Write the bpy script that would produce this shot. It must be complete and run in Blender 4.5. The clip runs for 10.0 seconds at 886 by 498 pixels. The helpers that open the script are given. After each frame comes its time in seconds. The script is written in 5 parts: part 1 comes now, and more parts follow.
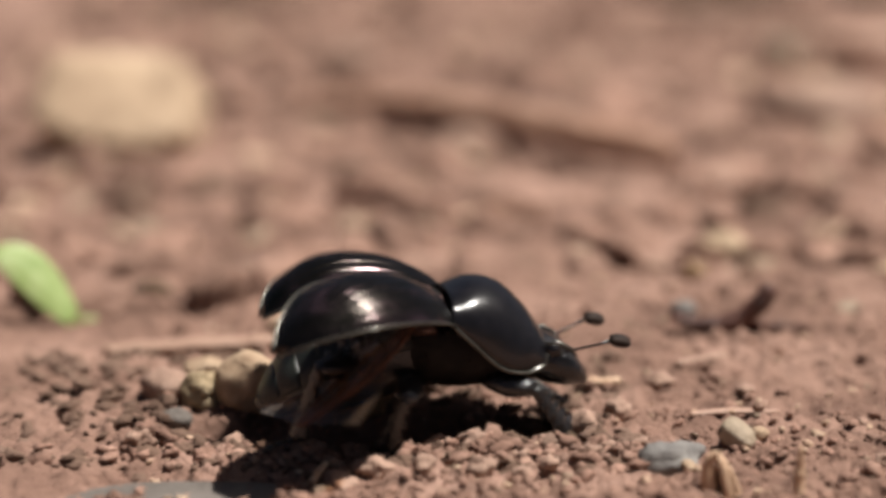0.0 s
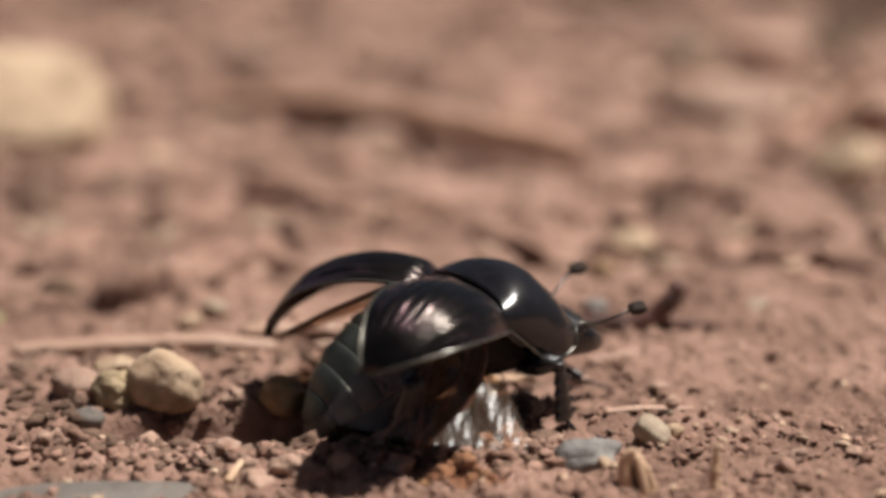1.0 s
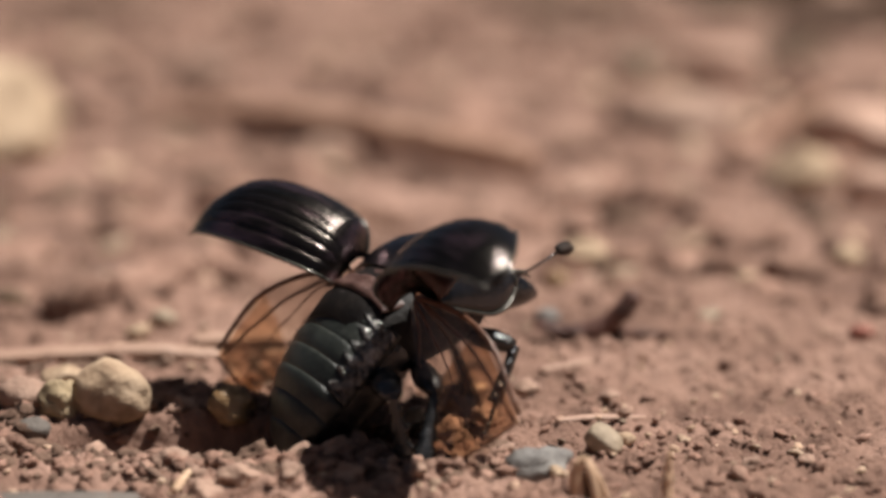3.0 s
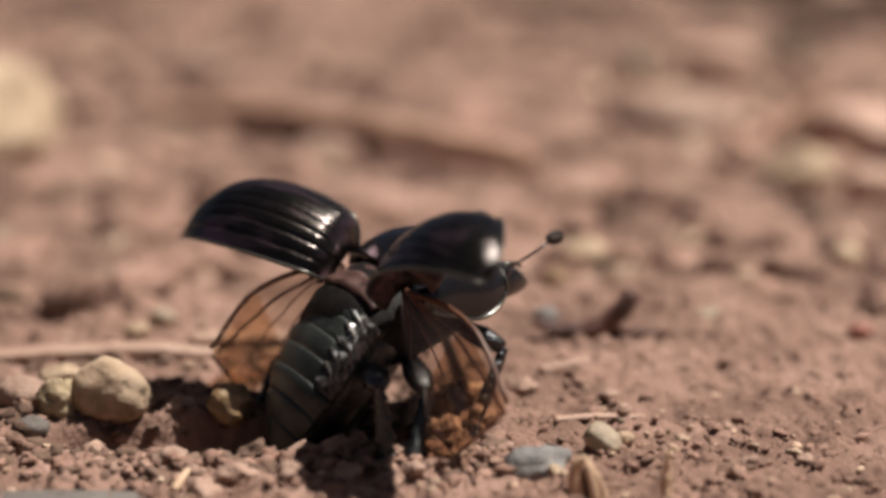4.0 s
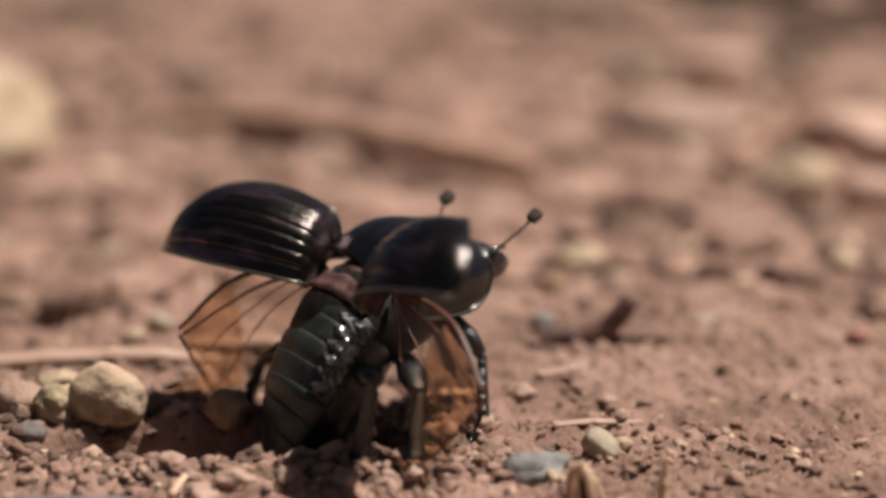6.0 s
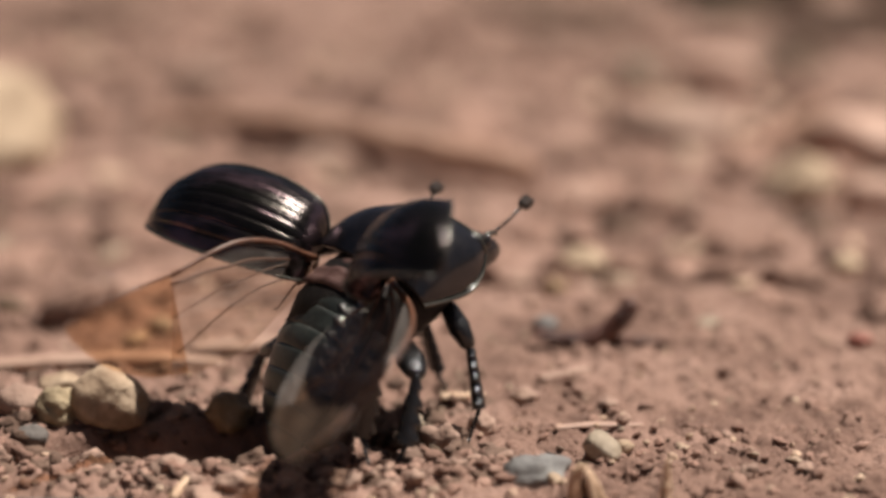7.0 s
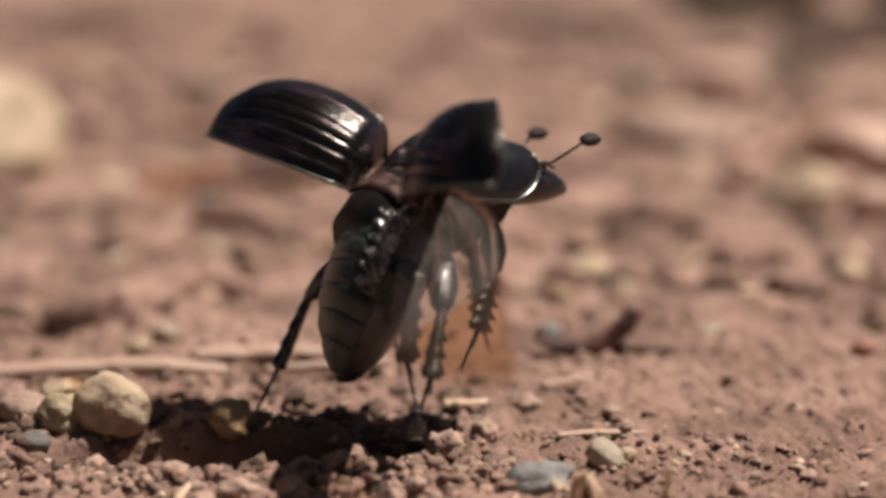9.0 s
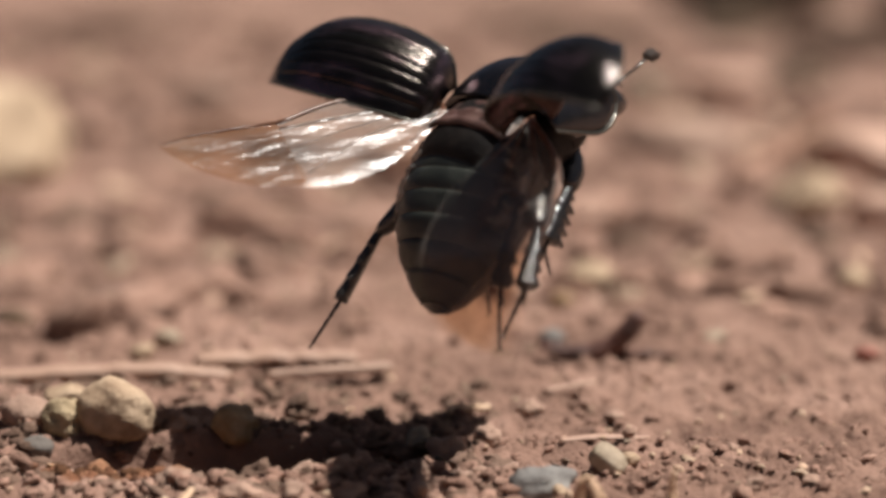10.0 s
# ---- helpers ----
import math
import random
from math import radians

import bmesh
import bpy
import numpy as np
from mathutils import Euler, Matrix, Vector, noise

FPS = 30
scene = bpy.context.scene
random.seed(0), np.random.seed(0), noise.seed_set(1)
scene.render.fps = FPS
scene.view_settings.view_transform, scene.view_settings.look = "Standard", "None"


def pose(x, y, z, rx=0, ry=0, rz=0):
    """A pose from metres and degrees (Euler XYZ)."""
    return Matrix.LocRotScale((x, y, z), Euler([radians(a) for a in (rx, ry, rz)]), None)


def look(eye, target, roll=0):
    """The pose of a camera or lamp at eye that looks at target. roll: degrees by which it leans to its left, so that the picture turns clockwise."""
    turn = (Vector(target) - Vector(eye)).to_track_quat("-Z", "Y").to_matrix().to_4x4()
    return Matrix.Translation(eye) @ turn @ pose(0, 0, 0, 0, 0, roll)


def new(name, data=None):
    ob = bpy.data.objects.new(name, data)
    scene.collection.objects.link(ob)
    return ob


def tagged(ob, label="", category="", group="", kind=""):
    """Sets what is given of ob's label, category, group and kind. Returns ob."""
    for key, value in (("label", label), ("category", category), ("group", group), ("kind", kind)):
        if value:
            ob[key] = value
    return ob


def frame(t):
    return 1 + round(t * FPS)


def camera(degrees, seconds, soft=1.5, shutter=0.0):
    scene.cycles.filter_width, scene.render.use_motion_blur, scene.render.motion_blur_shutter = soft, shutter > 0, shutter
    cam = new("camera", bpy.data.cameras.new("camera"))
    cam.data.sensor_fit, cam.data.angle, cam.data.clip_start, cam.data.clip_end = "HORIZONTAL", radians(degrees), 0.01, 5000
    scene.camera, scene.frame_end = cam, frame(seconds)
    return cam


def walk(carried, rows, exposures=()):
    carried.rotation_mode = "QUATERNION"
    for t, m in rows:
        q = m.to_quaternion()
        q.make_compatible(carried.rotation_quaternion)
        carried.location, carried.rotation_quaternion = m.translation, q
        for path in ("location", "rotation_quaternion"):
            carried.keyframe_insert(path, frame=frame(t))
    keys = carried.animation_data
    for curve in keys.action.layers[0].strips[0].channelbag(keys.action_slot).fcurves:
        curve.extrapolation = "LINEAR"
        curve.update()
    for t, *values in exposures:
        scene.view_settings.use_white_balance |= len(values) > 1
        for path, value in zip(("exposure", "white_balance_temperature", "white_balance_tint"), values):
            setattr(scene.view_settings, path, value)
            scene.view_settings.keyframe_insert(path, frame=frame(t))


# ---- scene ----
MM = 0.001

# ---- camera ----
cam = camera(24.0, 10.0, 3.4, 0.7)
cam.data.dof.use_dof = True
cam.data.dof.focus_distance = 0.141
cam.data.dof.aperture_fstop = 14.5
CAM = [
    (0.00, 1.15, -1.25, 48.71, 3.992, -14.535, 1.014),
    (0.20, 1.01, -0.52, 48.05, 3.500, -14.397, 0.761),
    (0.50, 0.80, 0.58, 47.07, 2.443, -14.189, 0.382),
    (1.00, -0.43, -1.04, 48.37, 1.133, -14.521, 0.276),
    (1.50, -0.11, 0.25, 47.55, 0.157, -14.343, -0.021),
    (2.00, -0.26, 0.23, 47.14, -0.044, -13.995, -0.141),
    (2.50, 0.00, 0.00, 47.25, 0.000, -14.000, -0.000),
    (4.00, -0.05, -0.03, 47.48, -0.053, -14.099, -0.046),
    (4.50, -0.07, -0.01, 47.42, -0.088, -14.051, -0.025),
    (5.00, -0.07, 0.13, 47.20, -0.111, -13.947, -0.112),
    (5.50, -0.09, 0.06, 47.34, -0.123, -13.929, -0.092),
    (7.00, -0.05, -0.01, 47.20, -0.068, -13.763, -0.057),
    (7.50, 0.09, -0.04, 47.10, 0.004, -13.701, -0.053),
    (8.00, 0.03, 0.04, 47.10, -0.005, -13.659, -0.122),
    (8.50, 0.11, -0.19, 47.10, 0.055, -13.569, -0.002),
    (9.00, 0.17, 0.06, 47.02, 0.111, -13.514, -0.094),
    (9.50, 0.23, -0.24, 47.06, 0.189, -13.417, -0.048),
    (10.00, 0.21, -0.05, 46.76, 0.216, -13.265, -0.100),
]
walk(cam, [(t, pose(x * MM, y * MM, z * MM, 90 + p, r, w)) for t, x, y, z, w, p, r in CAM], exposures=[(0.0, 0.32), (10.0, 0.32)])

# ---- light: high sun from the right, open sky ----
SUN = Vector((0.39, 0.10, 0.915)).normalized()
elev = math.asin(SUN.z)
world = bpy.data.worlds.new("sky")
scene.world = world
world.use_nodes = True
wn = world.node_tree
sky = wn.nodes.new("ShaderNodeTexSky")
sky.sky_type = "NISHITA"
sky.sun_disc = False
sky.air_density = 0.7
sky.dust_density = 4.0
sky.ozone_density = 0.4
sky.sun_elevation = elev
sky.sun_rotation = math.atan2(SUN.x, SUN.y)
wn.links.new(sky.outputs[0], wn.nodes["Background"].inputs[0])
wn.nodes["Background"].inputs[1].default_value = 0.022
sun = new("sun", bpy.data.lights.new("sun", "SUN"))
sun.data.energy = 5.6
sun.data.angle = radians(0.5)
sun.data.color = (1.0, 0.955, 0.895)
sun.matrix_basis = look(SUN * 3, (0, 0, 0))


# ---- materials ----
def mat(name, ramp, rough=0.8, metal=0.0, scale=300.0, bump=0.0, bump_scale=900.0, detail=6.0, spec=0.5,
        coat=0.0, random_mix=0.0, island=False, rough_var=0.0, stretch=(1, 1, 1), distort=0.0):
    """A Principled material: a noise-driven colour ramp, a second fine noise for bump and gloss."""
    m = bpy.data.materials.new(name)
    m.use_nodes = True
    nt = m.node_tree
    L = nt.links.new
    bsdf = nt.nodes["Principled BSDF"]
    tc = nt.nodes.new("ShaderNodeTexCoord")
    mp = nt.nodes.new("ShaderNodeMapping")
    mp.inputs["Scale"].default_value = stretch
    L(tc.outputs["Object"], mp.inputs[0])
    n1 = nt.nodes.new("ShaderNodeTexNoise")
    n1.inputs["Scale"].default_value = scale
    n1.inputs["Detail"].default_value = detail
    n1.inputs["Roughness"].default_value = 0.62
    n1.inputs["Distortion"].default_value = distort
    L(mp.outputs[0], n1.inputs["Vector"])
    cr = nt.nodes.new("ShaderNodeValToRGB")
    els = cr.color_ramp.elements
    lo, hi = 0.3, 0.7
    while len(els) < len(ramp):
        els.new(0.5)
    for i, c in enumerate(ramp):
        els[i].position = lo + (hi - lo) * i / max(1, len(ramp) - 1)
        els[i].color = (*c, 1)
    L(n1.outputs["Fac"], cr.inputs[0])
    colour = cr.outputs[0]
    if random_mix:
        if island:
            rnd = nt.nodes.new("ShaderNodeNewGeometry").outputs["Random Per Island"]
        else:
            rnd = nt.nodes.new("ShaderNodeObjectInfo").outputs["Random"]
        hv = nt.nodes.new("ShaderNodeHueSaturation")
        mr = nt.nodes.new("ShaderNodeMapRange")
        mr.inputs["To Min"].default_value = 1 - random_mix
        mr.inputs["To Max"].default_value = 1 + random_mix
        L(rnd, mr.inputs["Value"])
        L(mr.outputs[0], hv.inputs["Value"])
        L(colour, hv.inputs["Color"])
        colour = hv.outputs[0]
    L(colour, bsdf.inputs["Base Color"])
    bsdf.inputs["Roughness"].default_value = rough
    bsdf.inputs["Metallic"].default_value = metal
    bsdf.inputs["Specular IOR Level"].default_value = spec
    bsdf.inputs["Coat Weight"].default_value = coat
    bsdf.inputs["Coat Roughness"].default_value = 0.08
    n2 = nt.nodes.new("ShaderNodeTexNoise")
    n2.inputs["Scale"].default_value = bump_scale
    n2.inputs["Detail"].default_value = 5.0
    n2.inputs["Roughness"].default_value = 0.65
    L(mp.outputs[0], n2.inputs["Vector"])
    if rough_var:
        rv = nt.nodes.new("ShaderNodeMapRange")
        rv.inputs["To Min"].default_value = max(0.02, rough - rough_var)
        rv.inputs["To Max"].default_value = min(1.0, rough + rough_var)
        L(n2.outputs["Fac"], rv.inputs["Value"])
        L(rv.outputs[0], bsdf.inputs["Roughness"])
    if bump:
        bp = nt.nodes.new("ShaderNodeBump")
        bp.inputs["Strength"].default_value = 1.0
        bp.inputs["Distance"].default_value = bump * MM
        L(n2.outputs["Fac"], bp.inputs["Height"])
        L(bp.outputs[0], bsdf.inputs["Normal"])
    return m


def membrane(name, through_tint, body, cover, gloss=1.0, rough=0.27):
    """Thin wing film: see-through and tinted, a faint body colour, and a wet wrinkled gloss."""
    m = bpy.data.materials.new(name)
    m.use_nodes = True
    nt = m.node_tree
    L = nt.links.new
    out = nt.nodes["Material Output"]
    nt.nodes.remove(nt.nodes["Principled BSDF"])
    tr = nt.nodes.new("ShaderNodeBsdfTransparent")
    tr.inputs[0].default_value = (*through_tint, 1)
    df = nt.nodes.new("ShaderNodeBsdfDiffuse")
    df.inputs[0].default_value = (*body, 1)
    gl = nt.nodes.new("ShaderNodeBsdfGlossy")
    gl.inputs["Roughness"].default_value = rough
    tc = nt.nodes.new("ShaderNodeTexCoord")
    n = nt.nodes.new("ShaderNodeTexNoise")
    n.inputs["Scale"].default_value = 1100
    n.inputs["Detail"].default_value = 4
    mp = nt.nodes.new("ShaderNodeMapping")
    mp.inputs["Scale"].default_value = (0.25, 1, 1)
    L(tc.outputs["Object"], mp.inputs[0])
    L(mp.outputs[0], n.inputs["Vector"])
    mr = nt.nodes.new("ShaderNodeMapRange")
    mr.inputs["From Min"].default_value = 0.35
    mr.inputs["From Max"].default_value = 0.65
    mr.inputs["To Min"].default_value = cover * 0.5
    mr.inputs["To Max"].default_value = cover * 1.5
    L(n.outputs["Fac"], mr.inputs["Value"])
    bp = nt.nodes.new("ShaderNodeBump")
    bp.inputs["Distance"].default_value = 0.22 * MM
    L(n.outputs["Fac"], bp.inputs["Height"])
    L(bp.outputs[0], gl.inputs["Normal"])
    L(bp.outputs[0], df.inputs["Normal"])
    m1 = nt.nodes.new("ShaderNodeMixShader")
    L(mr.outputs[0], m1.inputs[0])
    L(tr.outputs[0], m1.inputs[1])
    L(df.outputs[0], m1.inputs[2])
    lw = nt.nodes.new("ShaderNodeLayerWeight")
    lw.inputs["Blend"].default_value = 0.3
    gm = nt.nodes.new("ShaderNodeMapRange")
    gm.inputs["To Min"].default_value = 0.055 * gloss
    gm.inputs["To Max"].default_value = 0.17 * gloss
    L(lw.outputs["Facing"], gm.inputs["Value"])
    m2 = nt.nodes.new("ShaderNodeMixShader")
    L(gm.outputs[0], m2.inputs[0])
    L(m1.outputs[0], m2.inputs[1])
    L(gl.outputs[0], m2.inputs[2])
    L(m2.outputs[0], out.inputs[0])
    return m


SOIL = mat("soil", [(0.102, 0.057, 0.043), (0.23, 0.136, 0.102), (0.37, 0.232, 0.18)], 0.95, scale=75, bump=0.7, bump_scale=650, detail=9, spec=0.2)
CLOD = mat("soil_crumb", [(0.18, 0.103, 0.076), (0.26, 0.153, 0.114), (0.37, 0.235, 0.18)], 0.95, scale=500, bump=0.25, bump_scale=1800, spec=0.2, random_mix=0.3, island=True)
GRIT = mat("grit", [(0.26, 0.16, 0.11), (0.42, 0.29, 0.2), (0.55, 0.42, 0.31)], 0.8, scale=600, bump=0.15, bump_scale=2200, spec=0.35, random_mix=0.5, island=True)
OLIVE_STONE = mat("olive_stone", [(0.2, 0.145, 0.085), (0.34, 0.255, 0.155), (0.44, 0.34, 0.22)], 0.8, scale=320, bump=0.3, bump_scale=1000, spec=0.3)
PALE_STONE = mat("pale_stone", [(0.223, 0.141, 0.088), (0.409, 0.29, 0.194), (0.521, 0.387, 0.273)], 0.85, scale=420, bump=0.35, bump_scale=900, spec=0.3)
YELLOW_STONE = mat("yellow_stone", [(0.27, 0.18, 0.115), (0.45, 0.32, 0.21), (0.6, 0.44, 0.3)], 0.85, scale=150, bump=0.6, bump_scale=320)
PINK_STONE = mat("pink_stone", [(0.36, 0.21, 0.15), (0.5, 0.31, 0.23), (0.6, 0.41, 0.32)], 0.8, scale=110, bump=0.5, bump_scale=400)
TAN_STONE = mat("tan_stone", [(0.2, 0.122, 0.09), (0.33, 0.21, 0.155), (0.44, 0.295, 0.225)], 0.9, scale=260, bump=0.5, bump_scale=420, random_mix=0.15)
SLAB = mat("slab_stone", [(0.1, 0.085, 0.075), (0.15, 0.13, 0.115), (0.2, 0.175, 0.155)], 0.9, scale=200, bump=0.3, bump_scale=900, spec=0.2)
GREY_STONE = mat("grey_stone", [(0.105, 0.094, 0.086), (0.175, 0.161, 0.15), (0.28, 0.26, 0.238)], 0.8, scale=420, bump=0.2, bump_scale=1300, spec=0.4)
BEIGE_STONE = mat("beige_stone", [(0.22, 0.165, 0.11), (0.34, 0.262, 0.185), (0.45, 0.36, 0.27)], 0.75, scale=420, bump=0.18, bump_scale=1400)
AMBER_STONE = mat("amber_stone", [(0.13, 0.07, 0.03), (0.29, 0.175, 0.08), (0.42, 0.28, 0.16)], 0.45, scale=420, bump=0.25, bump_scale=1100, spec=0.5)
STICK = mat("dead_stick", [(0.15, 0.072, 0.047), (0.29, 0.155, 0.1), (0.42, 0.25, 0.17)], 0.8, scale=200, bump=0.3, bump_scale=700, stretch=(0.15, 1, 1))
STRAW = mat("straw", [(0.26, 0.155, 0.11), (0.38, 0.235, 0.17), (0.48, 0.32, 0.235)], 0.6, scale=500, bump=0.12, bump_scale=1500, stretch=(0.1, 1, 1), random_mix=0.15)
CHIP = mat("reddish_chip", [(0.03, 0.012, 0.009), (0.08, 0.03, 0.02), (0.16, 0.062, 0.04)], 0.5, scale=500, bump=0.2, bump_scale=1500)
RUST = mat("rust_chip", [(0.15, 0.05, 0.035), (0.28, 0.095, 0.065), (0.38, 0.15, 0.105)], 0.6, scale=500, bump=0.2, bump_scale=1500)
HUSK = mat("seed_husk", [(0.34, 0.2, 0.115), (0.56, 0.37, 0.24), (0.7, 0.52, 0.37)], 0.65, scale=500, bump=0.15, bump_scale=1600, stretch=(1, 1, 0.2))
LEAF = mat("leaf", [(0.2, 0.3, 0.08), (0.33, 0.43, 0.15), (0.46, 0.54, 0.26)], 0.45, scale=260, bump=0.1, bump_scale=1200)
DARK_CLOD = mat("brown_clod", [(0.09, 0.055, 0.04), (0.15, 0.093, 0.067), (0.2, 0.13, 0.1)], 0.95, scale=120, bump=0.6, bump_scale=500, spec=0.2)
# very dark brown; in most places it stands in for soil lying in shade
DARK_SHADED = mat("dark_shaded_clod", [(0.03, 0.018, 0.01), (0.075, 0.045, 0.024), (0.14, 0.085, 0.045)], 0.9, scale=500, bump=0.4, bump_scale=1300)

BLACK = mat("black_chitin", [(0.004, 0.004, 0.004), (0.008, 0.007, 0.007), (0.013, 0.012, 0.011)], 0.22, scale=700, bump=0.12, bump_scale=2200, spec=0.65, coat=0.4, rough_var=0.08)
PRON = mat("pronotum_chitin", [(0.004, 0.0036, 0.004), (0.007, 0.006, 0.007), (0.012, 0.0105, 0.012)], 0.25, scale=900, bump=0.006, bump_scale=4000, spec=0.5, coat=0.25, rough_var=0.04)
# dark tones tinted green for reflected plants; pink patches paint in highlight sparkle
BRONZE = mat("bronze_chitin", [(0.015, 0.0165, 0.0115), (0.043, 0.034, 0.032), (0.22, 0.13, 0.15)], 0.21, metal=0.92, scale=420, bump=0.05, bump_scale=2600, spec=0.6, coat=0.05, rough_var=0.1, stretch=(0.35, 1, 1))
RIM = mat("chitin_rim", [(0.05, 0.047, 0.037), (0.1, 0.09, 0.075)], 0.25, metal=0.6, scale=900, spec=0.7, coat=0.4)
TERGITE = mat("abdomen_plate", [(0.009, 0.01, 0.0085), (0.018, 0.02, 0.017), (0.036, 0.039, 0.033)], 0.38, scale=380, bump=0.05, bump_scale=2600, spec=0.45, rough_var=0.12)
BROWN = mat("brown_membrane_skin", [(0.03, 0.014, 0.011), (0.07, 0.033, 0.026), (0.12, 0.066, 0.054)], 0.45, scale=700, bump=0.12, bump_scale=1500, spec=0.5)
VEIN = mat("wing_vein", [(0.07, 0.025, 0.012), (0.15, 0.06, 0.03)], 0.4, scale=800, spec=0.5)
CHEST = mat("chest_chitin", [(0.004, 0.003, 0.003), (0.009, 0.007, 0.006), (0.016, 0.012, 0.01)], 0.55, scale=800, bump=0.08, bump_scale=2500, spec=0.2)
HAIR = mat("bristle", [(0.012, 0.008, 0.006), (0.035, 0.02, 0.014)], 0.7, scale=900, spec=0.25)
FILM = membrane("wing_film", (0.9, 0.83, 0.76), (0.4, 0.34, 0.3), 0.17, 0.7)
FILM_TIP = membrane("wing_film_tip", (0.84, 0.64, 0.47), (0.24, 0.15, 0.095), 0.13, 0.7)
FLANK = mat("flank_skin", [(0.03, 0.028, 0.025), (0.2, 0.19, 0.18), (0.5, 0.48, 0.46)], 0.16, metal=0.6, scale=900, bump=0.6, bump_scale=900, spec=0.7, rough_var=0.15)


# ---- mesh helpers ----
def part(name, verts, faces, material, parent=None, label="", at=(0, 0, 0), smooth=True):
    """One mesh object; verts in mm, in the space of the object whose origin lies at `at` (mm) in its parent."""
    me = bpy.data.meshes.new(name)
    me.from_pydata([(v[0] * MM, v[1] * MM, v[2] * MM) for v in verts], [], faces)
    me.materials.append(material)
    if smooth:
        me.polygons.foreach_set("use_smooth", [True] * len(me.polygons))
    me.update()
    ob = new(name, me)
    ob.matrix_basis = Matrix.Translation(Vector(at) * MM)
    if parent:
        ob.parent = parent
    return tagged(ob, label)


def merge(*pieces):
    """Joins (verts, faces) pairs."""
    vs, fs = [], []
    for v, f in pieces:
        k = len(vs)
        vs += [tuple(p) for p in v]
        fs += [tuple(i + k for i in q) for q in f]
    return vs, fs


def grid(pts, wrap=False):
    """Faces over a table of points, rows by columns."""
    n, m = len(pts), len(pts[0])
    vs = [tuple(p) for row in pts for p in row]
    fs = []
    for i in range(n - 1):
        for j in range(m if wrap else m - 1):
            a, b = i * m + j, i * m + (j + 1) % m
            fs.append((a, b, b + m, a + m))
    return vs, fs


def tube(path, radii, sides=10, flat=1.0, caps=True):
    """A round bar along points, with a radius at each."""
    path = [Vector(p) for p in path]
    rings = []
    side = None
    for i, p in enumerate(path):
        d = (path[min(i + 1, len(path) - 1)] - path[max(i - 1, 0)]).normalized()
        if side is None:
            side = d.orthogonal().normalized()
            if abs(d.z) < 0.9:
                side = Vector((0, 0, 1)).cross(d).normalized()
        side = (side - d * side.dot(d)).normalized()
        up = d.cross(side)
        r = radii[i] if hasattr(radii, "__len__") else radii
        rings.append([p + (side * math.cos(a) + up * math.sin(a) * flat) * r for a in [2 * math.pi * k / sides for k in range(sides)]])
    vs, fs = grid(rings, True)
    if caps:
        fs = fs + [tuple(range(sides))[::-1], tuple(range(len(vs) - sides, len(vs)))]
    return vs, fs


def shell(outer, thick):
    """A curved plate: a table of points given a thickness along its normals."""
    a = np.array(outer, float)
    du, dv = np.gradient(a, axis=0), np.gradient(a, axis=1)
    n = np.cross(du, dv)
    ln = np.linalg.norm(n, axis=2, keepdims=True)
    good = ln[..., 0] > 1e-6
    n = np.where(ln > 1e-6, n / np.maximum(ln, 1e-9), 0)
    mid = n[good].mean(axis=0)
    n[~good] = mid / np.linalg.norm(mid)
    b = a - n * thick
    v1, f1 = grid(a)
    v2, f2 = grid(b)
    r, c = a.shape[:2]
    k = r * c
    fs = f1 + [tuple(i + k for i in q[::-1]) for q in f2]
    loop = [(0, j) for j in range(c)] + [(i, c - 1) for i in range(1, r)] + [(r - 1, j) for j in range(c - 2, -1, -1)] + [(i, 0) for i in range(r - 2, 0, -1)]
    ids = [i * c + j for i, j in loop]
    for p, q in zip(ids, ids[1:] + ids[:1]):
        fs.append((q, p, p + k, q + k))
    return v1 + v2, fs


def lump(rx, ry, rz, seed, rough=0.25, freq=1.3, sub=3, facet=0.0, square=1.0):
    """A stone: a ball with uneven, partly flattened sides; radii in mm."""
    bm = bmesh.new()
    bmesh.ops.create_icosphere(bm, subdivisions=sub, radius=1)
    rnd = random.Random(seed)
    off = Vector((rnd.uniform(-50, 50), rnd.uniform(-50, 50), rnd.uniform(-50, 50)))
    cuts = []
    for _ in range(int(6 * facet)):
        d = Vector((rnd.gauss(0, 1), rnd.gauss(0, 1), rnd.gauss(0, 1))).normalized()
        cuts.append((d, rnd.uniform(0.62, 0.85)))
    vs = []
    for v in bm.verts:
        p = v.co.copy()
        if square != 1.0:
            p = Vector([math.copysign(abs(c) ** square, c) * 0.82 for c in p])
        for d, h in cuts:
            k = p.dot(d) - h
            if k > 0:
                p -= d * k * 0.9
        k = 1 + rough * (noise.noise(v.co * freq + off) + 0.5 * noise.noise(v.co * freq * 2.3 + off) + 0.25 * noise.noise(v.co * freq * 5 + off))
        k += rough * 0.16 * noise.noise(v.co * freq * 9 + off)
        vs.append((p.x * k * rx, p.y * k * ry, p.z * k * rz))
    fs = [tuple(v.index for v in f.verts) for f in bm.faces]
    bm.free()
    return vs, fs


